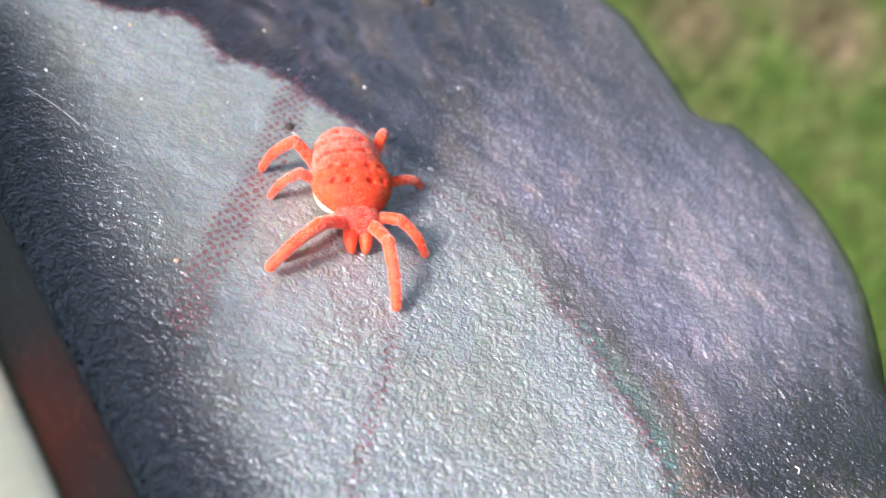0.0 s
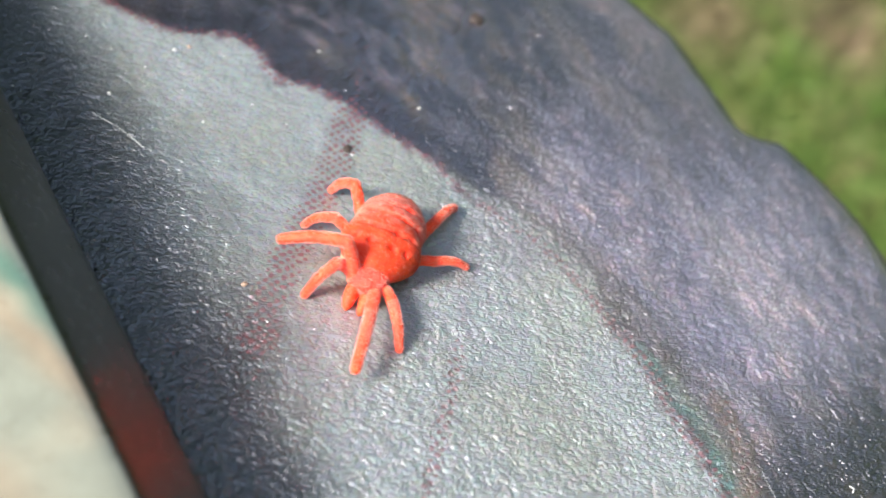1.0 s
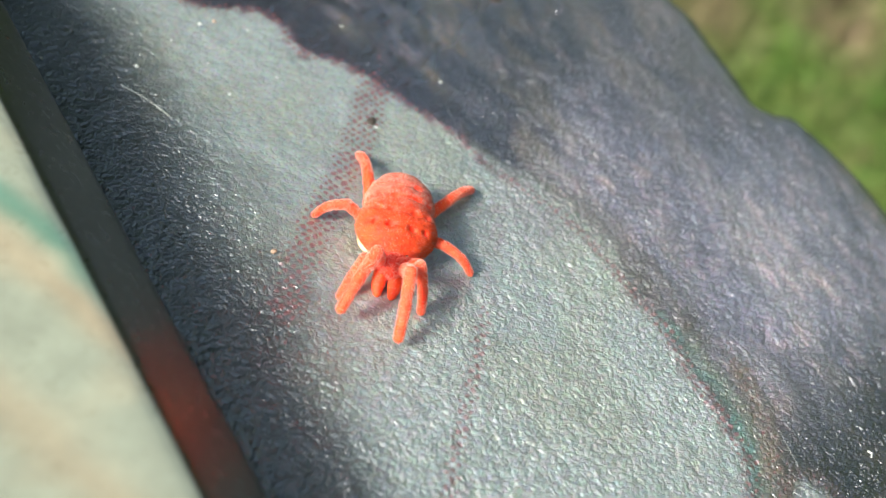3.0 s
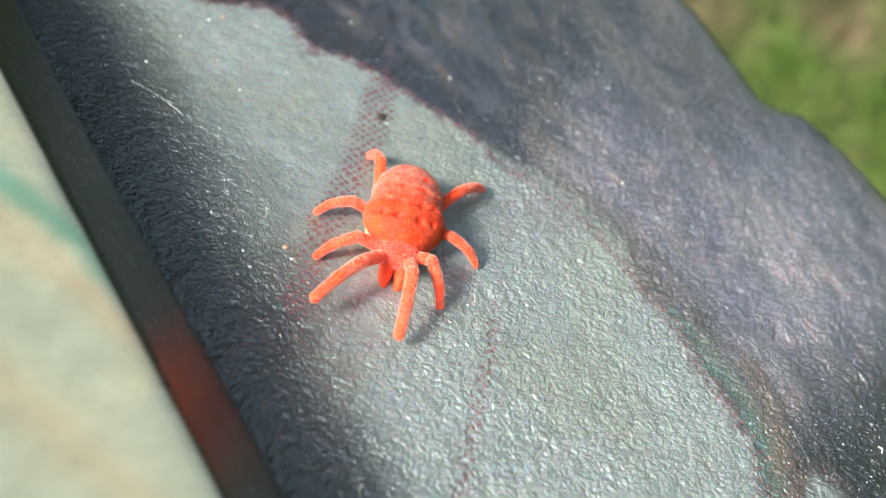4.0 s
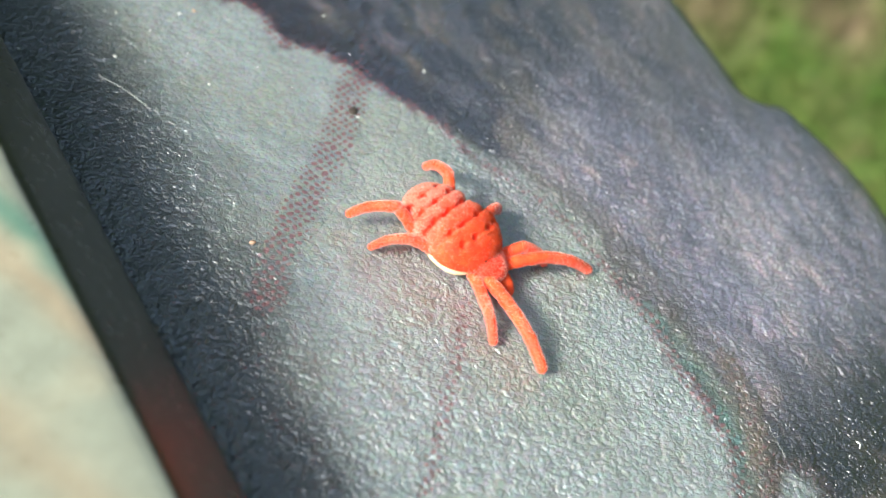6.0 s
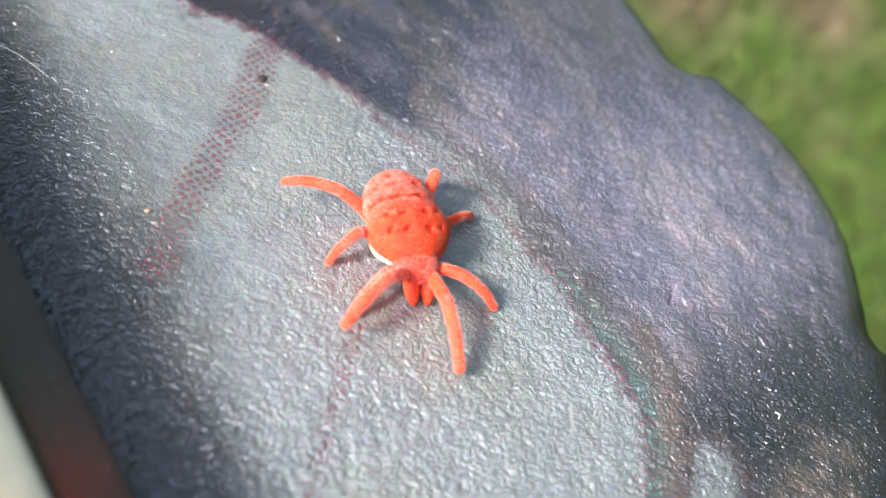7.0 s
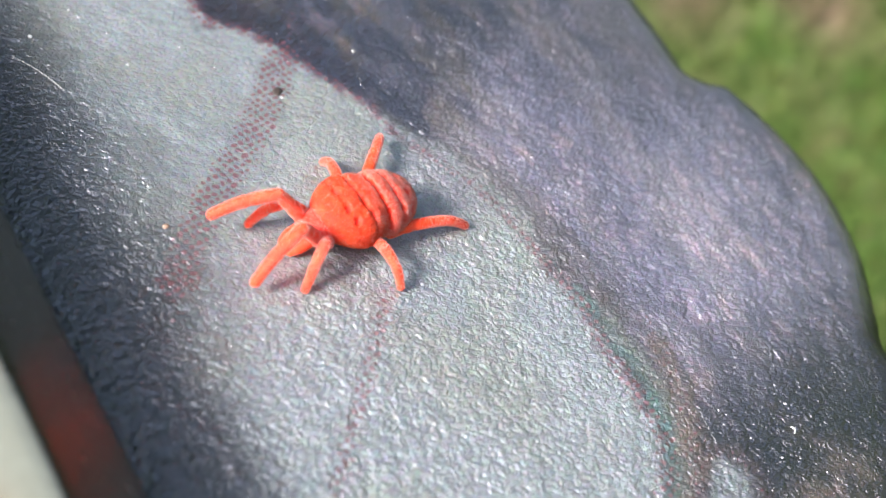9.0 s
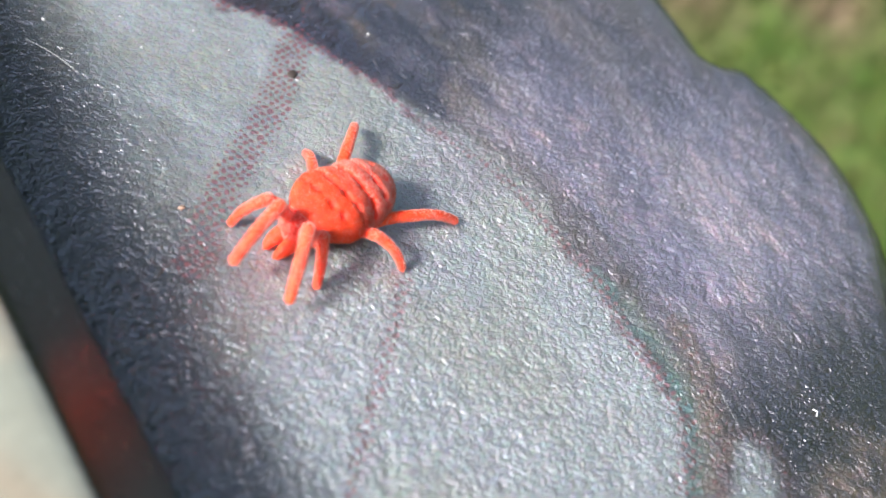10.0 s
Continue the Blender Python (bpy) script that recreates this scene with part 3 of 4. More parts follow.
def body_shape():
    """The hind body: broad shoulders, a rounded end, cross grooves and pits. y is forward."""
    nu, nv = 150, 120
    U, V = np.meshgrid(np.linspace(0, math.pi, nu), np.linspace(0, 2 * math.pi, nv), indexing="ij")
    cu = np.cos(U)                       # 1 at the front
    y = 1.72 * np.sign(cu) * np.abs(cu) ** 0.92
    w = np.clip(1 - np.abs(cu) ** 2.5, 0, 1) ** 0.5
    width = 1.15 * w * (1 + 0.12 * np.exp(-((y - 0.72) / 0.50) ** 2) - 0.10 * np.exp(-((y + 0.15) / 0.24) ** 2) - 0.04 * (y < -0.3)*np.clip(-0.3 - y, 0, 0.5) / 0.5 - 0.05 * (y < -0.9) * (-0.9 - y))
    x = width * np.cos(V)
    up = np.sin(V)
    high = np.where(up > 0, 0.88, 0.60) * w ** 0.9
    z = 1.12 + high * np.sign(up) * np.abs(up) ** 0.85 + 0.10 * np.exp(-((y + 0.3) / 0.9) ** 2) * np.clip(up, 0, 1)
    dorsal = np.clip(up, 0, 1) ** 0.6
    for gy, dep in GROOVES:
        patch = smooth(0.35, 0.6, fnoise(x.ravel() * 1.8 + gy * 7, y.ravel() * 0 + gy, 29, 2)).reshape(x.shape)
        z -= dorsal * dep * (0.55 + 0.45 * patch) * np.exp(-((y - gy + 0.16 * x * x) / 0.065) ** 2) * 1.9
        x *= 1 - 0.4 * dep * np.exp(-((y - gy + 0.16 * x * x) / 0.10) ** 2)
        for px in (0.34, -0.34, 0.78, -0.78):
            long = 0.12 if abs(px) < 0.5 else 0.08
            z -= dorsal * 0.30 * np.exp(-(((x - px) / long) ** 2 + ((y - gy + 0.16 * px * px + 0.02) / 0.075) ** 2))
    z += dorsal * (fnoise(x.ravel() * 2.2 + 9, y.ravel() * 2.2, 13, 3).reshape(x.shape) - 0.5) * 0.12
    # the overlit fold under the shoulders is a part of its own
    v = np.stack([x.ravel(), y.ravel(), z.ravel()], 1)
    return v, grid_faces(nu, nv)[:, ::-1]


def in_pit(p):
    """How deep points of the hind body lie in its pits and grooves, 0 to 1."""
    x, y = p[:, 0], p[:, 1]
    k = np.zeros(len(p))
    for gy, dep in GROOVES:
        k = np.maximum(k, min(1, dep * 7) * 0.8 * np.exp(-((y - gy + 0.16 * x * x) / 0.075) ** 2))
        for px in (0.34, -0.34, 0.78, -0.78):
            long = 0.12 if abs(px) < 0.5 else 0.08
            k = np.maximum(k, np.exp(-(((x - px) / (1.1 * long)) ** 2 + ((y - gy + 0.16 * px * px + 0.02) / 0.10) ** 2)))
    return k * (p[:, 2] > 1.2)


def tube(centre, radius, sides=14):
    """A closed round tube along points."""
    c = np.array(centre, float)
    t = np.gradient(c, axis=0)
    t /= np.linalg.norm(t, axis=1)[:, None]
    ref = np.array([1.0, 0.02, 0.01])
    a = np.cross(t, ref)
    a /= np.linalg.norm(a, axis=1)[:, None]
    b = np.cross(t, a)
    ang = np.linspace(0, 2 * math.pi, sides, endpoint=False)
    v = (c[:, None] + np.array(radius)[:, None, None] * (a[:, None] * np.cos(ang)[None, :, None] + b[:, None] * np.sin(ang)[None, :, None])).reshape(-1, 3)
    m = len(c)
    f = np.array([(i * sides + j, i * sides + (j + 1) % sides, (i + 1) * sides + (j + 1) % sides, (i + 1) * sides + j) for i in range(m - 1) for j in range(sides)])
    return v, f[:, ::-1]


def limb(name, length, r0, r1, bow, knots, parent, fuzz=1000, label="", frost=0.0):
    """A rigid piece of a leg from its joint along +y, bowed upwards, with swollen segments."""
    k = np.concatenate([-r0 * np.cos(np.linspace(0, math.pi / 2, 7)), np.linspace(0, length, 24)[1:-1], length + r1 * np.sin(np.linspace(0, math.pi / 2, 7))])
    t = np.clip(k / length, 0, 1)
    cap = np.sqrt(np.clip(1 - np.where(k < 0, -k / r0, np.where(k > length, (k - length) / r1, 0)) ** 2, 0.0004, 1))
    r = (r0 + (r1 - r0) * t) * cap
    for at in knots:
        r = r * (1 - 0.10 * np.exp(-((t - at) / 0.03) ** 2) + 0.05 * np.exp(-((t - at - 0.12) / 0.08) ** 2))
    c = np.stack([0 * t, k, bow * np.sin(math.pi * t)], 1)
    v, f = tube(c, r)
    ob = from_arrays(name, v, f, LEG, parent)
    p, q = sample(v, f, fuzz)
    bristles("fuzz", p, q, 0.12 + 0.06 * frost, 0.007, ob, FRINGE, (0, 0.45, 0), 0.45)
    return tagged(ob, label)


# hips in the mite's own space, and the lengths of the two pieces of a leg
HIPS = {"1": (0.36, 1.80, 0.78, 1.56, 1.97), "2": (0.52, 1.48, 0.68, 1.06, 1.37), "3": (0.85, 0.15, 0.72, 0.95, 1.22), "4": (0.85, -0.55, 0.75, 1.30, 1.60)}

BODY = [
    (0, 0.29, 2.71, -58.2),
    (0.5, 0.03, 2.20, -66.0),
    (1, 0.23, 0.62, -88.4),
    (1.5, 0.55, 0.34, -71.6),
    (2, 0.34, 0.53, -94.0),
    (3.5, -0.12, -0.36, -67.5),
    (4, -0.13, -0.00, -77.3),
    (4.5, -0.18, 0.11, -71.6),
    (5, -0.07, 0.91, -54.0),
    (6.5, 3.36, 0.04, -13.4),
    (7, 3.87, 0.19, -55.3),
    (7.5, 3.38, 0.49, -75.6),
    (8, 2.81, 0.99, -112.4),
    (8.5, 2.38, 0.85, -133.5),
    (9, 2.00, 0.25, -127.7),
    (9.5, 1.60, -0.21, -122.4),
    (10, 1.18, -0.79, -118.2),
]
A1 = [(0, -0.41, -1.83, 0.30), (0.3, -0.24, -1.97, 0.30), (0.5, -1.91, -2.81, 1.00), (0.8, -1.46, -4.34, 0.50), (1, -2.46, -1.62, 1.20), (1.3, -0.07, -4.16, 0.60), (1.5, -0.53, -4.66, 0.90), (1.7, -1.14, -3.39, 0.80), (2, -1.69, -2.70, 0.80), (3.5, 0.22, -4.99, 0.50), (4, -1.33, -4.95, 0.80), (4.2, 0.39, -5.28, 0.50), (4.3, 1.03, -5.19, 0.60), (4.5, 1.56, -5.19, 0.80), (4.7, 2.28, -3.62, 0.60), (5, 2.03, -3.41, 0.50), (6.5, 8.29, -3.15, 0.05), (6.7, 7.12, -4.07, 0.20)]
A1 += [(6.8, 5.82, -4.23, 0.30), (7, 3.70, -4.59, 0.70), (7.2, 3.39, -4.06, 0.60), (7.5, 1.22, -3.02, 0.90), (8, -0.34, -2.05, 0.80), (8.3, -1.49, -0.54, 1.00), (8.5, -1.19, -1.10, 0.90), (8.7, -2.10, -0.83, 1.00), (9, -1.78, -2.42, 0.80), (9.2, -1.09, -1.52, 0.50), (9.5, -0.96, -3.89, 0.70), (9.7, -1.44, -2.65, 0.40), (9.8, -1.65, -4.59, 0.60), (10, -0.65, -4.72, 0.90)]
A2 = [(0, -0.29, -0.97, 0.00), (0.5, -1.22, -0.48, 0.20), (1, -1.19, -2.20, 0.00), (1.5, -0.01, -3.11, 0.00), (2, -1.17, -2.03, 0.00), (3.5, -0.28, -3.90, 0.00), (4, -1.96, -2.59, 0.00), (4.5, -0.57, -3.78, 0.00), (5, 0.48, -3.22, 0.00), (6.5, 6.38, -2.59, 0.00), (7, 3.67, -3.56, 0.10), (7.5, 2.16, -2.76, 0.00), (8, -0.12, -0.69, 0.10), (8.5, -0.45, 0.19, 0.00), (9, -0.88, -1.41, 0.00), (9.5, -1.51, -1.33, 0.00), (10, -1.45, -2.57, 0.00)]
A3 = [(0, -1.60, 1.30, 0.00), (0.5, -2.19, 0.93, 0.00), (1, -2.28, 0.54, 0.00), (1.5, -1.56, -1.04, 0.00), (2, -1.91, 0.21, 0.00), (3.5, -2.57, -0.88, 0.00), (4, -2.63, -0.85, 0.00), (4.5, -2.62, -0.92, 0.00), (5, -2.65, -0.94, 0.00), (6.5, 1.34, -1.23, 0.20), (7, 2.41, -1.94, 0.00), (7.5, 0.77, 0.34, 0.10), (8, 0.53, 2.05, 0.00), (8.5, 0.65, 1.96, 0.00), (9, 0.13, 2.27, 0.00), (9.5, -0.82, 1.39, 0.00), (10, -0.67, 1.43, 0.00)]
A4 = [(0, -2.32, 2.32, 0.00), (0.5, -2.56, 3.28, 0.00), (1, -2.09, 2.49, 0.00), (1.5, -2.17, 2.39, 0.20), (2, -2.08, 2.44, 0.00), (3.5, -2.12, 2.80, 0.10), (4, -2.04, 2.55, 0.00), (4.5, -2.41, 1.81, 0.00), (5, -2.29, 1.86, 0.00), (6.5, -0.20, -1.25, 0.60), (7, 0.24, -0.36, 0.90), (7.5, 0.43, 0.46, 0.00), (8, 0.44, 3.07, 0.00), (8.5, 1.29, 4.12, 0.00), (9, 1.38, 4.17, 0.30), (9.5, 1.10, 3.71, 0.30), (10, 0.31, 3.15, 0.30)]
B1 = [(0, 3.43, -1.05, 0.10), (0.3, 1.86, -2.89, 0.50), (0.5, 1.73, -2.08, 0.80), (0.8, 3.78, -3.20, 0.30), (1, 1.30, -5.47, 0.60), (1.2, 4.50, -2.57, 0.50), (1.3, 4.61, -0.95, 1.00), (1.5, 2.40, -5.13, 0.20), (1.7, 1.31, -4.04, 0.40), (1.8, 0.86, -4.49, 0.40), (2, 0.18, -4.08, 0.40), (3.5, 2.07, -4.42, 0.30), (4, 1.29, -4.68, 0.40), (4.2, 1.67, -3.86, 0.30), (4.3, 2.71, -3.56, 0.30), (4.5, 3.02, -2.91, 0.20), (4.7, 2.94, -1.77, 0.50), (5, 3.81, -0.43, 0.20)]
B1 += [(6.5, 7.86, 2.82, 0.00), (6.7, 9.03, 0.87, 0.10), (6.8, 8.59, -1.59, 0.20), (7, 7.07, -3.87, 0.20), (7.2, 6.06, -4.15, 0.30), (7.5, 3.97, -4.73, 0.50), (7.6, 3.37, -4.20, 0.60), (8, 1.45, -3.24, 0.40), (8.3, -0.31, -2.94, 0.60), (8.5, 0.05, -3.95, 0.70), (8.7, -0.41, -4.26, 0.60), (9, 0.22, -3.81, 0.40), (9.2, -0.76, -4.43, 0.50), (9.5, 0.35, -3.87, 0.40), (9.7, 1.24, -4.89, 0.30), (9.8, 0.84, -4.42, 0.30), (10, 1.14, -5.01, 0.60)]
B2 = [(0, 3.53, 1.59, 0.00), (0.5, 2.98, 0.06, 0.00), (1, 2.05, -2.75, 0.00), (1.5, 3.82, -1.99, 0.00), (2, 1.32, -3.22, 0.00), (3.5, 2.05, -2.50, 0.00), (4, 2.04, -2.53, 0.00), (4.5, 3.04, -2.27, 0.00), (5, 3.05, -0.67, 0.00), (6.5, 6.24, 2.19, 0.00), (7, 7.38, -0.83, 0.00), (7.5, 5.56, -2.84, 0.00), (8, 3.96, -2.43, 0.00), (8.5, 2.42, -2.48, 0.00), (9, 1.52, -2.98, 0.00), (9.5, 1.59, -2.96, 0.00), (10, 1.56, -3.59, 0.00)]
B3 = [(0, 2.44, 4.47, 0.00), (0.5, 2.82, 3.22, 0.00), (1, 3.01, 1.69, 0.00), (1.5, 2.91, 1.65, 0.00), (2, 3.02, 1.06, 0.00), (3.5, 2.67, -0.75, 0.00), (4, 2.55, -0.23, 0.00), (4.5, 2.64, -0.18, 0.00), (5, 2.47, 1.35, 0.00), (6.5, 3.77, 3.01, 0.20), (7, 5.72, 2.40, 0.00), (7.5, 5.71, 2.04, 0.00), (8, 5.42, 0.71, 0.00), (8.5, 4.83, -0.46, 0.00), (9, 3.98, -1.39, 0.00), (9.5, 4.03, -1.35, 0.00), (10, 3.52, -1.63, 0.00)]
B4 = [(0, 0.57, 5.92, 0.00), (0.5, 0.83, 4.94, 0.00), (1, 1.77, 4.09, 0.00), (1.5, 1.78, 3.83, 0.00), (2, 1.95, 4.21, 0.00), (3.5, 1.75, 3.29, 0.00), (4, 1.76, 3.17, 0.00), (4.5, 1.85, 2.93, 0.00), (5, 0.60, 4.00, 0.20), (6.5, 0.75, 2.73, 0.30), (7, 4.11, 2.90, 0.00), (7.5, 4.11, 2.96, 0.00), (8, 4.38, 4.33, 0.20), (8.5, 4.52, 3.47, 0.20), (9, 5.01, 2.15, 0.00), (9.5, 4.61, 1.12, 0.00), (10, 4.49, 1.21, 0.00)]
FEET = {"A1": A1, "A2": A2, "A3": A3, "A4": A4, "B1": B1, "B2": B2, "B3": B3, "B4": B4}


def build_mite():
    mite = new("velvet_mite")
    tagged(mite, "bright red velvet mite with furry grooved body, walking on plastic", "mite")
    v, f = body_shape()
    body = from_arrays("abdomen", v, f, RED, mite)
    p, q = sample(v, f, 60000)
    clear = in_pit(p) < BRISTLE_SEED.uniform(0.12, 0.4, len(p))
    p, q = p[clear], q[clear]
    # pale ones gather towards the rear, for the frosty sheen painted there
    pale = BRISTLE_SEED.rand(len(p)) < 0.07 + 0.58 * smooth(-0.9, 0.9, -p[:, 1])
    bristles("velvet", p[pale], q[pale], 0.095, 0.008, body, HAIR, (0, -0.4, 0.15), 0.6)
    bristles("velvet", p[~pale], q[~pale], 0.075, 0.009, body, FUR, (0, -0.5, 0.1), 0.5)
    # fore body with its snout
    t = np.linspace(0, 1, 26)
    c = np.stack([0 * t, 1.05 + 1.15 * t, 1.02 - 0.30 * t ** 1.6], 1)
    r = np.interp(t, [0, 0.12, 0.35, 0.6, 0.85, 0.97, 1], [0.36, 0.60, 0.68, 0.62, 0.44, 0.24, 0.02])
    v, f = tube(c, r, 20)
    v[:, 2] = 0.85 + (v[:, 2] - 0.85) * 0.75
    head = from_arrays("head", v, f, RED, mite)
    p, q = sample(v, f, 3000)
    bristles("bristles", p, q, 0.20, 0.011, head, HAIR, (0, 0.5, 0.1), 0.5)
    for sx in (-1, 1):
        t = np.linspace(0, 1, 18)
        c = np.stack([sx * (0.20 + 0.05 * np.sin(math.pi * t)), 1.88 + 0.80 * t, 0.74 - 0.42 * t ** 1.3], 1)
        r = np.interp(t, [0, 0.2, 0.6, 0.9, 1], [0.18, 0.24, 0.21, 0.12, 0.01])
        v, f = tube(c, r, 12)
        palp = from_arrays("palp", v, f, LEG, mite)
        p, q = sample(v, f, 140)
        bristles("bristles", p, q, 0.11, 0.010, palp, HAIR, (0, 0.6, 0), 0.4)
        bm = bmesh.new()
        bmesh.ops.create_uvsphere(bm, u_segments=10, v_segments=8, radius=0.04 * MM, matrix=mm(sx * 0.36, 1.62, 1.33))
        part("eye", bm, EYE, mite, "tiny dark eye")
    # fold under the shoulder, with overexposed light put into its cream colour
    c = spline([(0.62, 1.34, 0.72), (0.90, 1.02, 0.68), (1.00, 0.6, 0.68), (1.00, 0.2, 0.70), (0.92, -0.1, 0.74)], False, 6)
    v, f = tube(c, 0.12 * np.sin(np.linspace(0.12, math.pi - 0.12, len(c))) ** 0.6, 12)
    tagged(from_arrays("side_fold", v, f, CREAM, mite), "fold of skin, its overexposed light painted as pale cream")
    limbs = {}
    for key in FEET:
        hx, hy, hz, l1, l2 = HIPS[key[1]]
        fat = {"1": 1.08, "3": 0.90}.get(key[1], 0.97)
        limbs[key] = (limb("upper_leg", l1, 0.19 * fat, 0.18 * fat, 0.06, (0.30, 0.62), mite), limb("lower_leg", l2, 0.18 * fat, 0.135 * fat ** 2, 0.14, (0.42,), mite, 1700, "", 1.0))
    return mite, limbs


def between(rows, t):
    """The row's values at t, eased from row to row."""
    for a, b in zip(rows, rows[1:]):
        if t <= b[0] + 1e-9:
            k = min(max((t - a[0]) / (b[0] - a[0]), 0), 1)
            k = k * k * (3 - 2 * k)
            return [p + (q - p) * k for p, q in zip(a[1:], b[1:])]
    return list(rows[-1][1:])


def bone(a, b):
    """The pose of a piece from a to b, its bow upwards (mm)."""
    yv = (b - a).normalized()
    xv = yv.cross(Vector((0, 0, 1)))
    xv = xv.normalized() if xv.length > 1e-4 else Vector((1, 0, 0))
    zv = xv.cross(yv)
    m = Matrix((xv, yv, zv)).transposed().to_4x4()
    m.translation = a * MM
    return m


def step_rows(key):
    """The poses of a leg's two pieces in the mite's space, so that its foot stays where it stands."""
    hx, hy, hz, l1, l2 = HIPS[key[1]]
    hip = Vector((-hx if key[0] == "B" else hx, hy, hz))
    rise = Vector((0, 0.3, 1)) if key == "B3" else Vector((0, 0, 1))
    up_rows, low_rows = [], []
    for i in range(101):
        t = i / 10
        m = body_pose(t)
        fx, fy, fz = between(FEET[key], t)
        foot = (m.inverted() @ Vector((fx * MM, fy * MM, (fz + 0.12 + case_z(fx, fy)) * MM))) / MM
        d = foot - hip
        far = 0.985 * (l1 + l2)
        if d.length > far:
            foot = hip + d * (far / d.length)
            d = foot - hip
        n = d.length
        way = d / n
        up = (rise - way * way.dot(rise)).normalized()
        a = (l1 * l1 - l2 * l2 + n * n) / (2 * n)
        a = max(min(a, l1 * 0.999), -l1 * 0.999)
        knee = hip + way * a + up * math.sqrt(l1 * l1 - a * a)
        up_rows.append((t, bone(hip, knee)))
        low_rows.append((t, bone(knee, foot)))
    return up_rows, low_rows


def glide(rows, t):
    """The row's values at t on a smooth curve through all rows."""
    i = max(k for k in range(len(rows) - 1) if rows[k][0] <= t + 1e-9)
    a, b = rows[i], rows[i + 1]
    p, q = rows[max(i - 1, 0)], rows[min(i + 2, len(rows) - 1)]
    span = b[0] - a[0]
    u = (t - a[0]) / span
    out = []
    for k in range(1, len(a)):
        va = (b[k] - p[k]) / (b[0] - p[0]) * span * 0.8
        vb = (q[k] - a[k]) / (q[0] - a[0]) * span * 0.8
        out.append((2 * u ** 3 - 3 * u * u + 1) * a[k] + (u ** 3 - 2 * u * u + u) * va + (3 * u * u - 2 * u ** 3) * b[k] + (u ** 3 - u * u) * vb)
    return out


def body_pose(t):
    x, y, h = glide(BODY, t)
    return mm(x, y, case_z(x, y) - 0.27, 0, 0, h - 90)


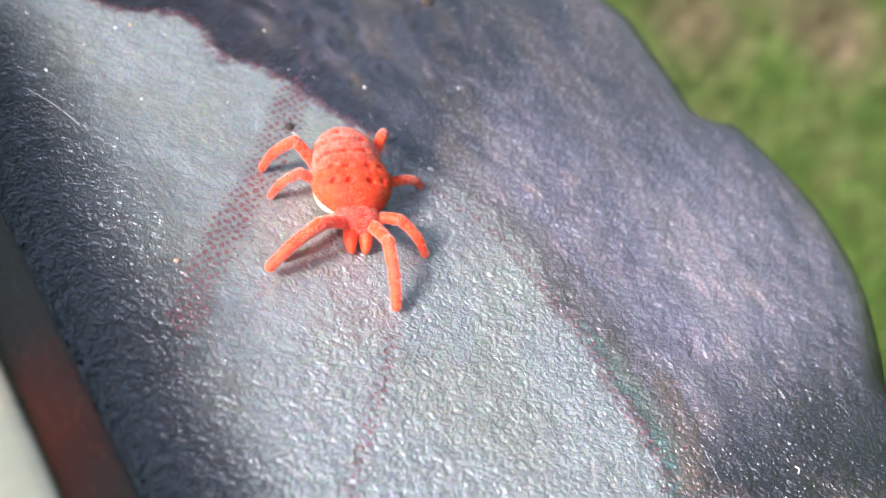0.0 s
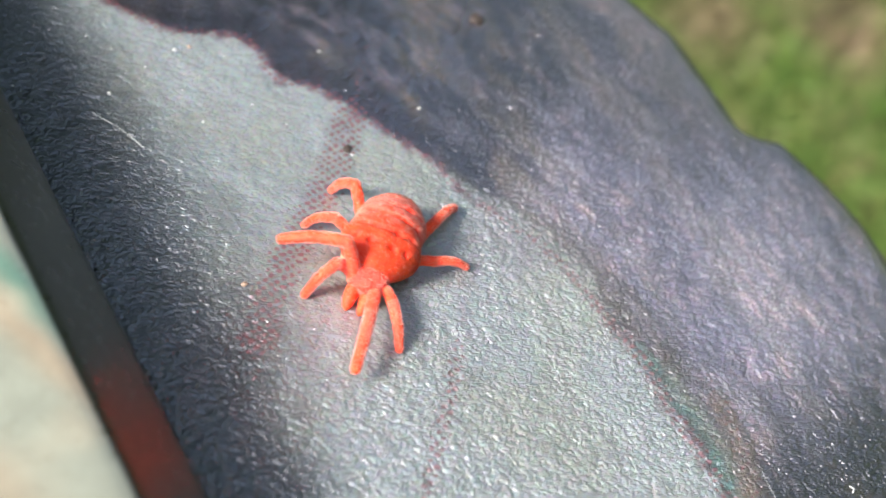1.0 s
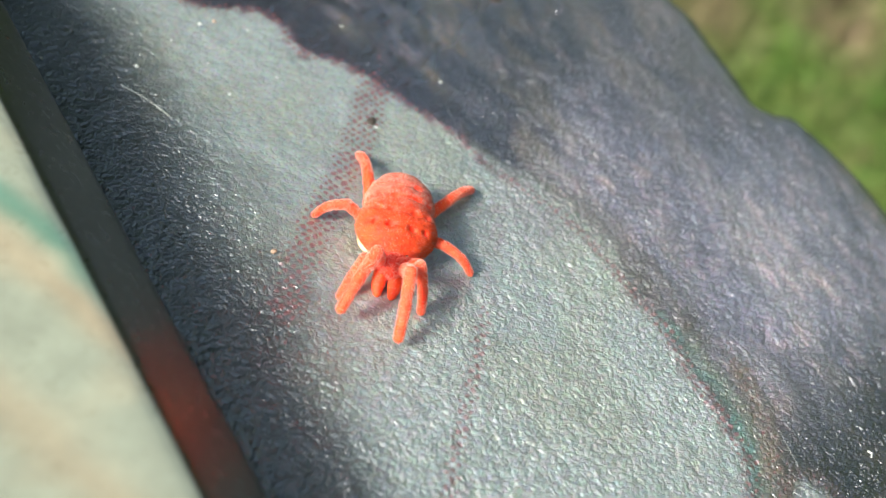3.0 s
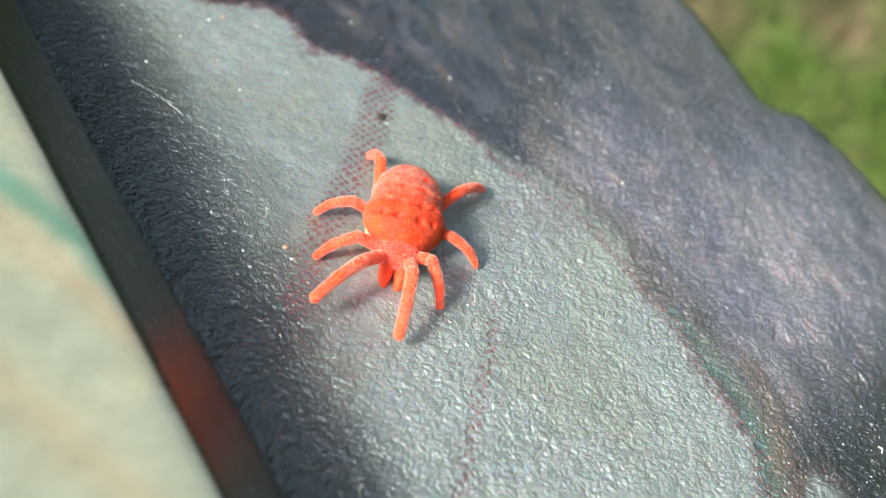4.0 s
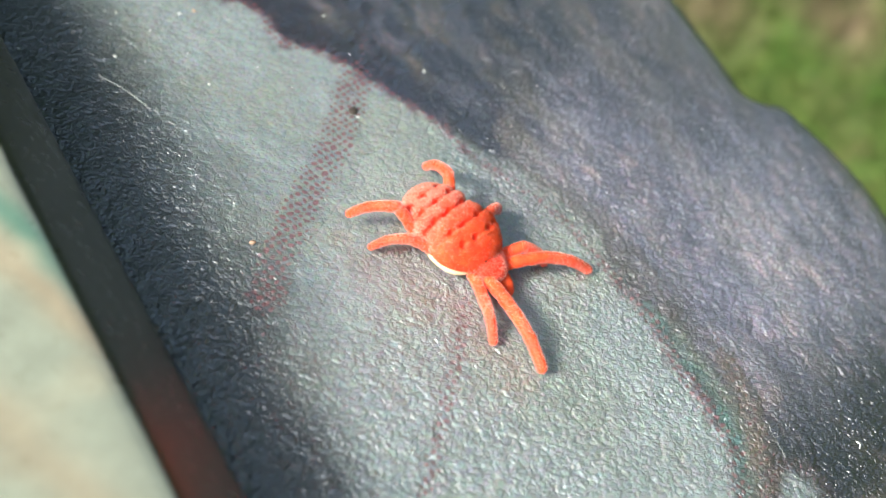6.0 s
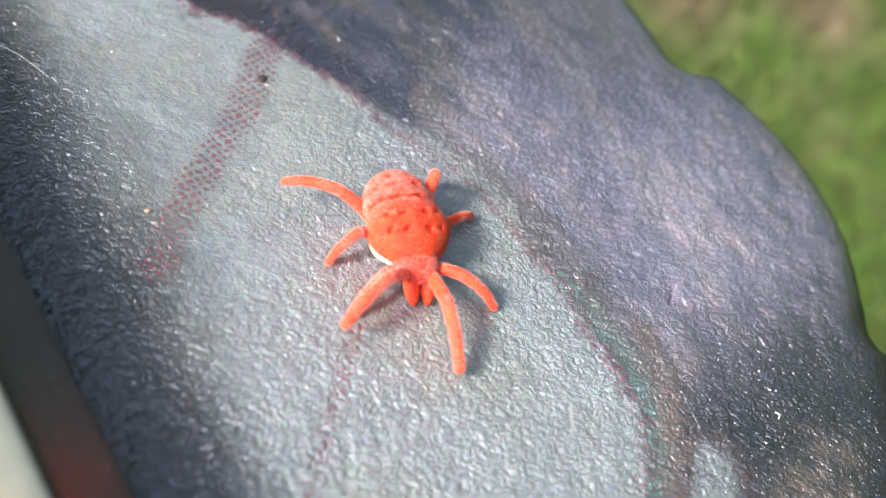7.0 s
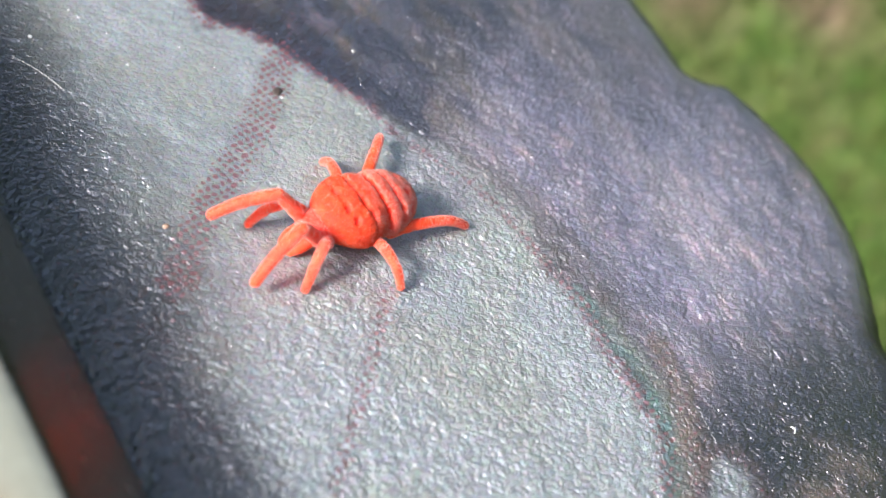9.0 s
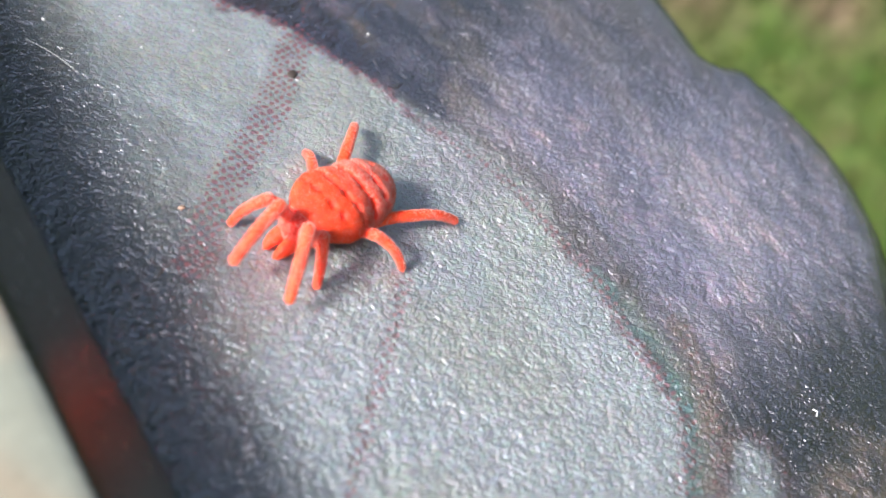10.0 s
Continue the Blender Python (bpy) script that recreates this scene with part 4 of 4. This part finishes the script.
# ---------------------------------------------------------------- the ground
def build_ground():
    ground = from_arrays("ground", np.array([(-400000, -400000, GROUND), (400000, -400000, GROUND), (400000, 400000, GROUND), (-400000, 400000, GROUND)], float),
                         np.array([[0, 1, 2, 3]]), SOIL)
    tagged(ground, "patchy lawn soil with dry litter", "ground", kind="structure")
    rs = np.random.RandomState(11)
    n = 130000
    p = np.stack([rs.uniform(-160, 300, n), rs.uniform(-160, 420, n)], 1)
    p = np.concatenate([p, np.stack([rs.normal(60, 45, 70000), rs.normal(205, 75, 70000)], 1)])
    thick = fnoise(p[:, 0] * 0.03, p[:, 1] * 0.03, 5, 3)
    for x, y, r in ((57, 234, 13.0), (30, 213, 10.0)):
        thick -= 0.3 * np.exp(-(((p[:, 0] - x) / r) ** 2 + ((p[:, 1] - y) / (1.4 * r)) ** 2))
    p = p[(thick + rs.normal(0, 0.10, len(p)) > 0.33) & ~((np.abs(p[:, 0] + 4) < 45) & (np.abs(p[:, 1] + 3) < 45))]
    # the same lawn, thinner, further out
    q = rs.uniform(-1, 1, (90000, 2)) * 950
    q = q[(np.hypot(q[:, 0], q[:, 1]) < rs.uniform(450, 1300, len(q))) & ~((q[:, 0] > -160) & (q[:, 0] < 300) & (q[:, 1] > -160) & (q[:, 1] < 420))]
    near = len(p)
    p = np.concatenate([p, q])
    m = len(p)
    a = rs.uniform(0, 6.283, m)
    h = rs.uniform(4, 10, m)
    w = rs.uniform(0.35, 0.8, m)
    h[near:] *= 2.0
    w[near:] *= 2.5
    lean = rs.uniform(0.1, 0.9, m)
    dx, dy = np.cos(a), np.sin(a)
    vs = []
    for k, (hh, ww, ll) in enumerate(((0, 1, 0), (0.5, 0.9, 0.25), (0.85, 0.5, 0.65), (1, 0.05, 1))):
        cx, cy = p[:, 0] + dx * h * lean * ll, p[:, 1] + dy * h * lean * ll
        z = GROUND + h * hh * (1 - 0.3 * lean * ll)
        vs.append(np.stack([cx - dy * w * ww, cy + dx * w * ww, z], 1))
        vs.append(np.stack([cx + dy * w * ww, cy - dx * w * ww, z], 1))
    v = np.stack(vs, 1).reshape(-1, 3)
    k = np.arange(m)[:, None] * 8
    f = np.concatenate([k + [0, 1, 3, 2], k + [2, 3, 5, 4], k + [4, 5, 7, 6]])
    tagged(from_arrays("grass", v, f, GRASS), "short green lawn grass with dry blades", "grass", kind="stuff")


def build_backdrop():
    """An unseen dark ring added to shape the reflections, low where the sun stands and open to the sky behind the case.
    """
    n = 240
    az = np.linspace(-180, 180, n, endpoint=False)          # from +y, clockwise
    rise = np.interp(az, [-180, -160, -110, -75, -17, -8, 18, 24, 110, 160, 180], [16, 14, 14, 80, 80, 20, 20, 74, 70, 26, 16])
    rise = rise * (0.88 + 0.24 * fnoise(az * 0.25 + 50, az * 0 + 3, 7, 3))
    R = 6000.0
    ca, sa = np.sin(np.radians(az)), np.cos(np.radians(az))
    rows = []
    for k in np.linspace(0, 1, 14):
        rr = R * (1 - 0.10 * np.sin(math.pi * k) * fnoise(az * 0.3, np.full(n, k * 5), 9, 2))
        rows.append(np.stack([ca * rr, sa * rr, GROUND + k * R * np.tan(np.radians(rise))], 1))
    v = np.concatenate(rows)
    f = np.array([(l * n + i, l * n + (i + 1) % n, (l + 1) * n + (i + 1) % n, (l + 1) * n + i) for l in range(13) for i in range(n)])
    tagged(from_arrays("backdrop", v, f, DARK_RING), "unseen dark ring added round the lawn to shape reflections", "trees", kind="structure")


def motions():
    walk(mite, [(i / 10, body_pose(i / 10)) for i in range(101)])
    for key, (upper, lower) in limbs.items():
        up_rows, low_rows = step_rows(key)
        walk(upper, up_rows)
        walk(lower, low_rows)


case = build_case()
mite, limbs = build_mite()
build_ground()
build_backdrop()
build_debris()
motions()
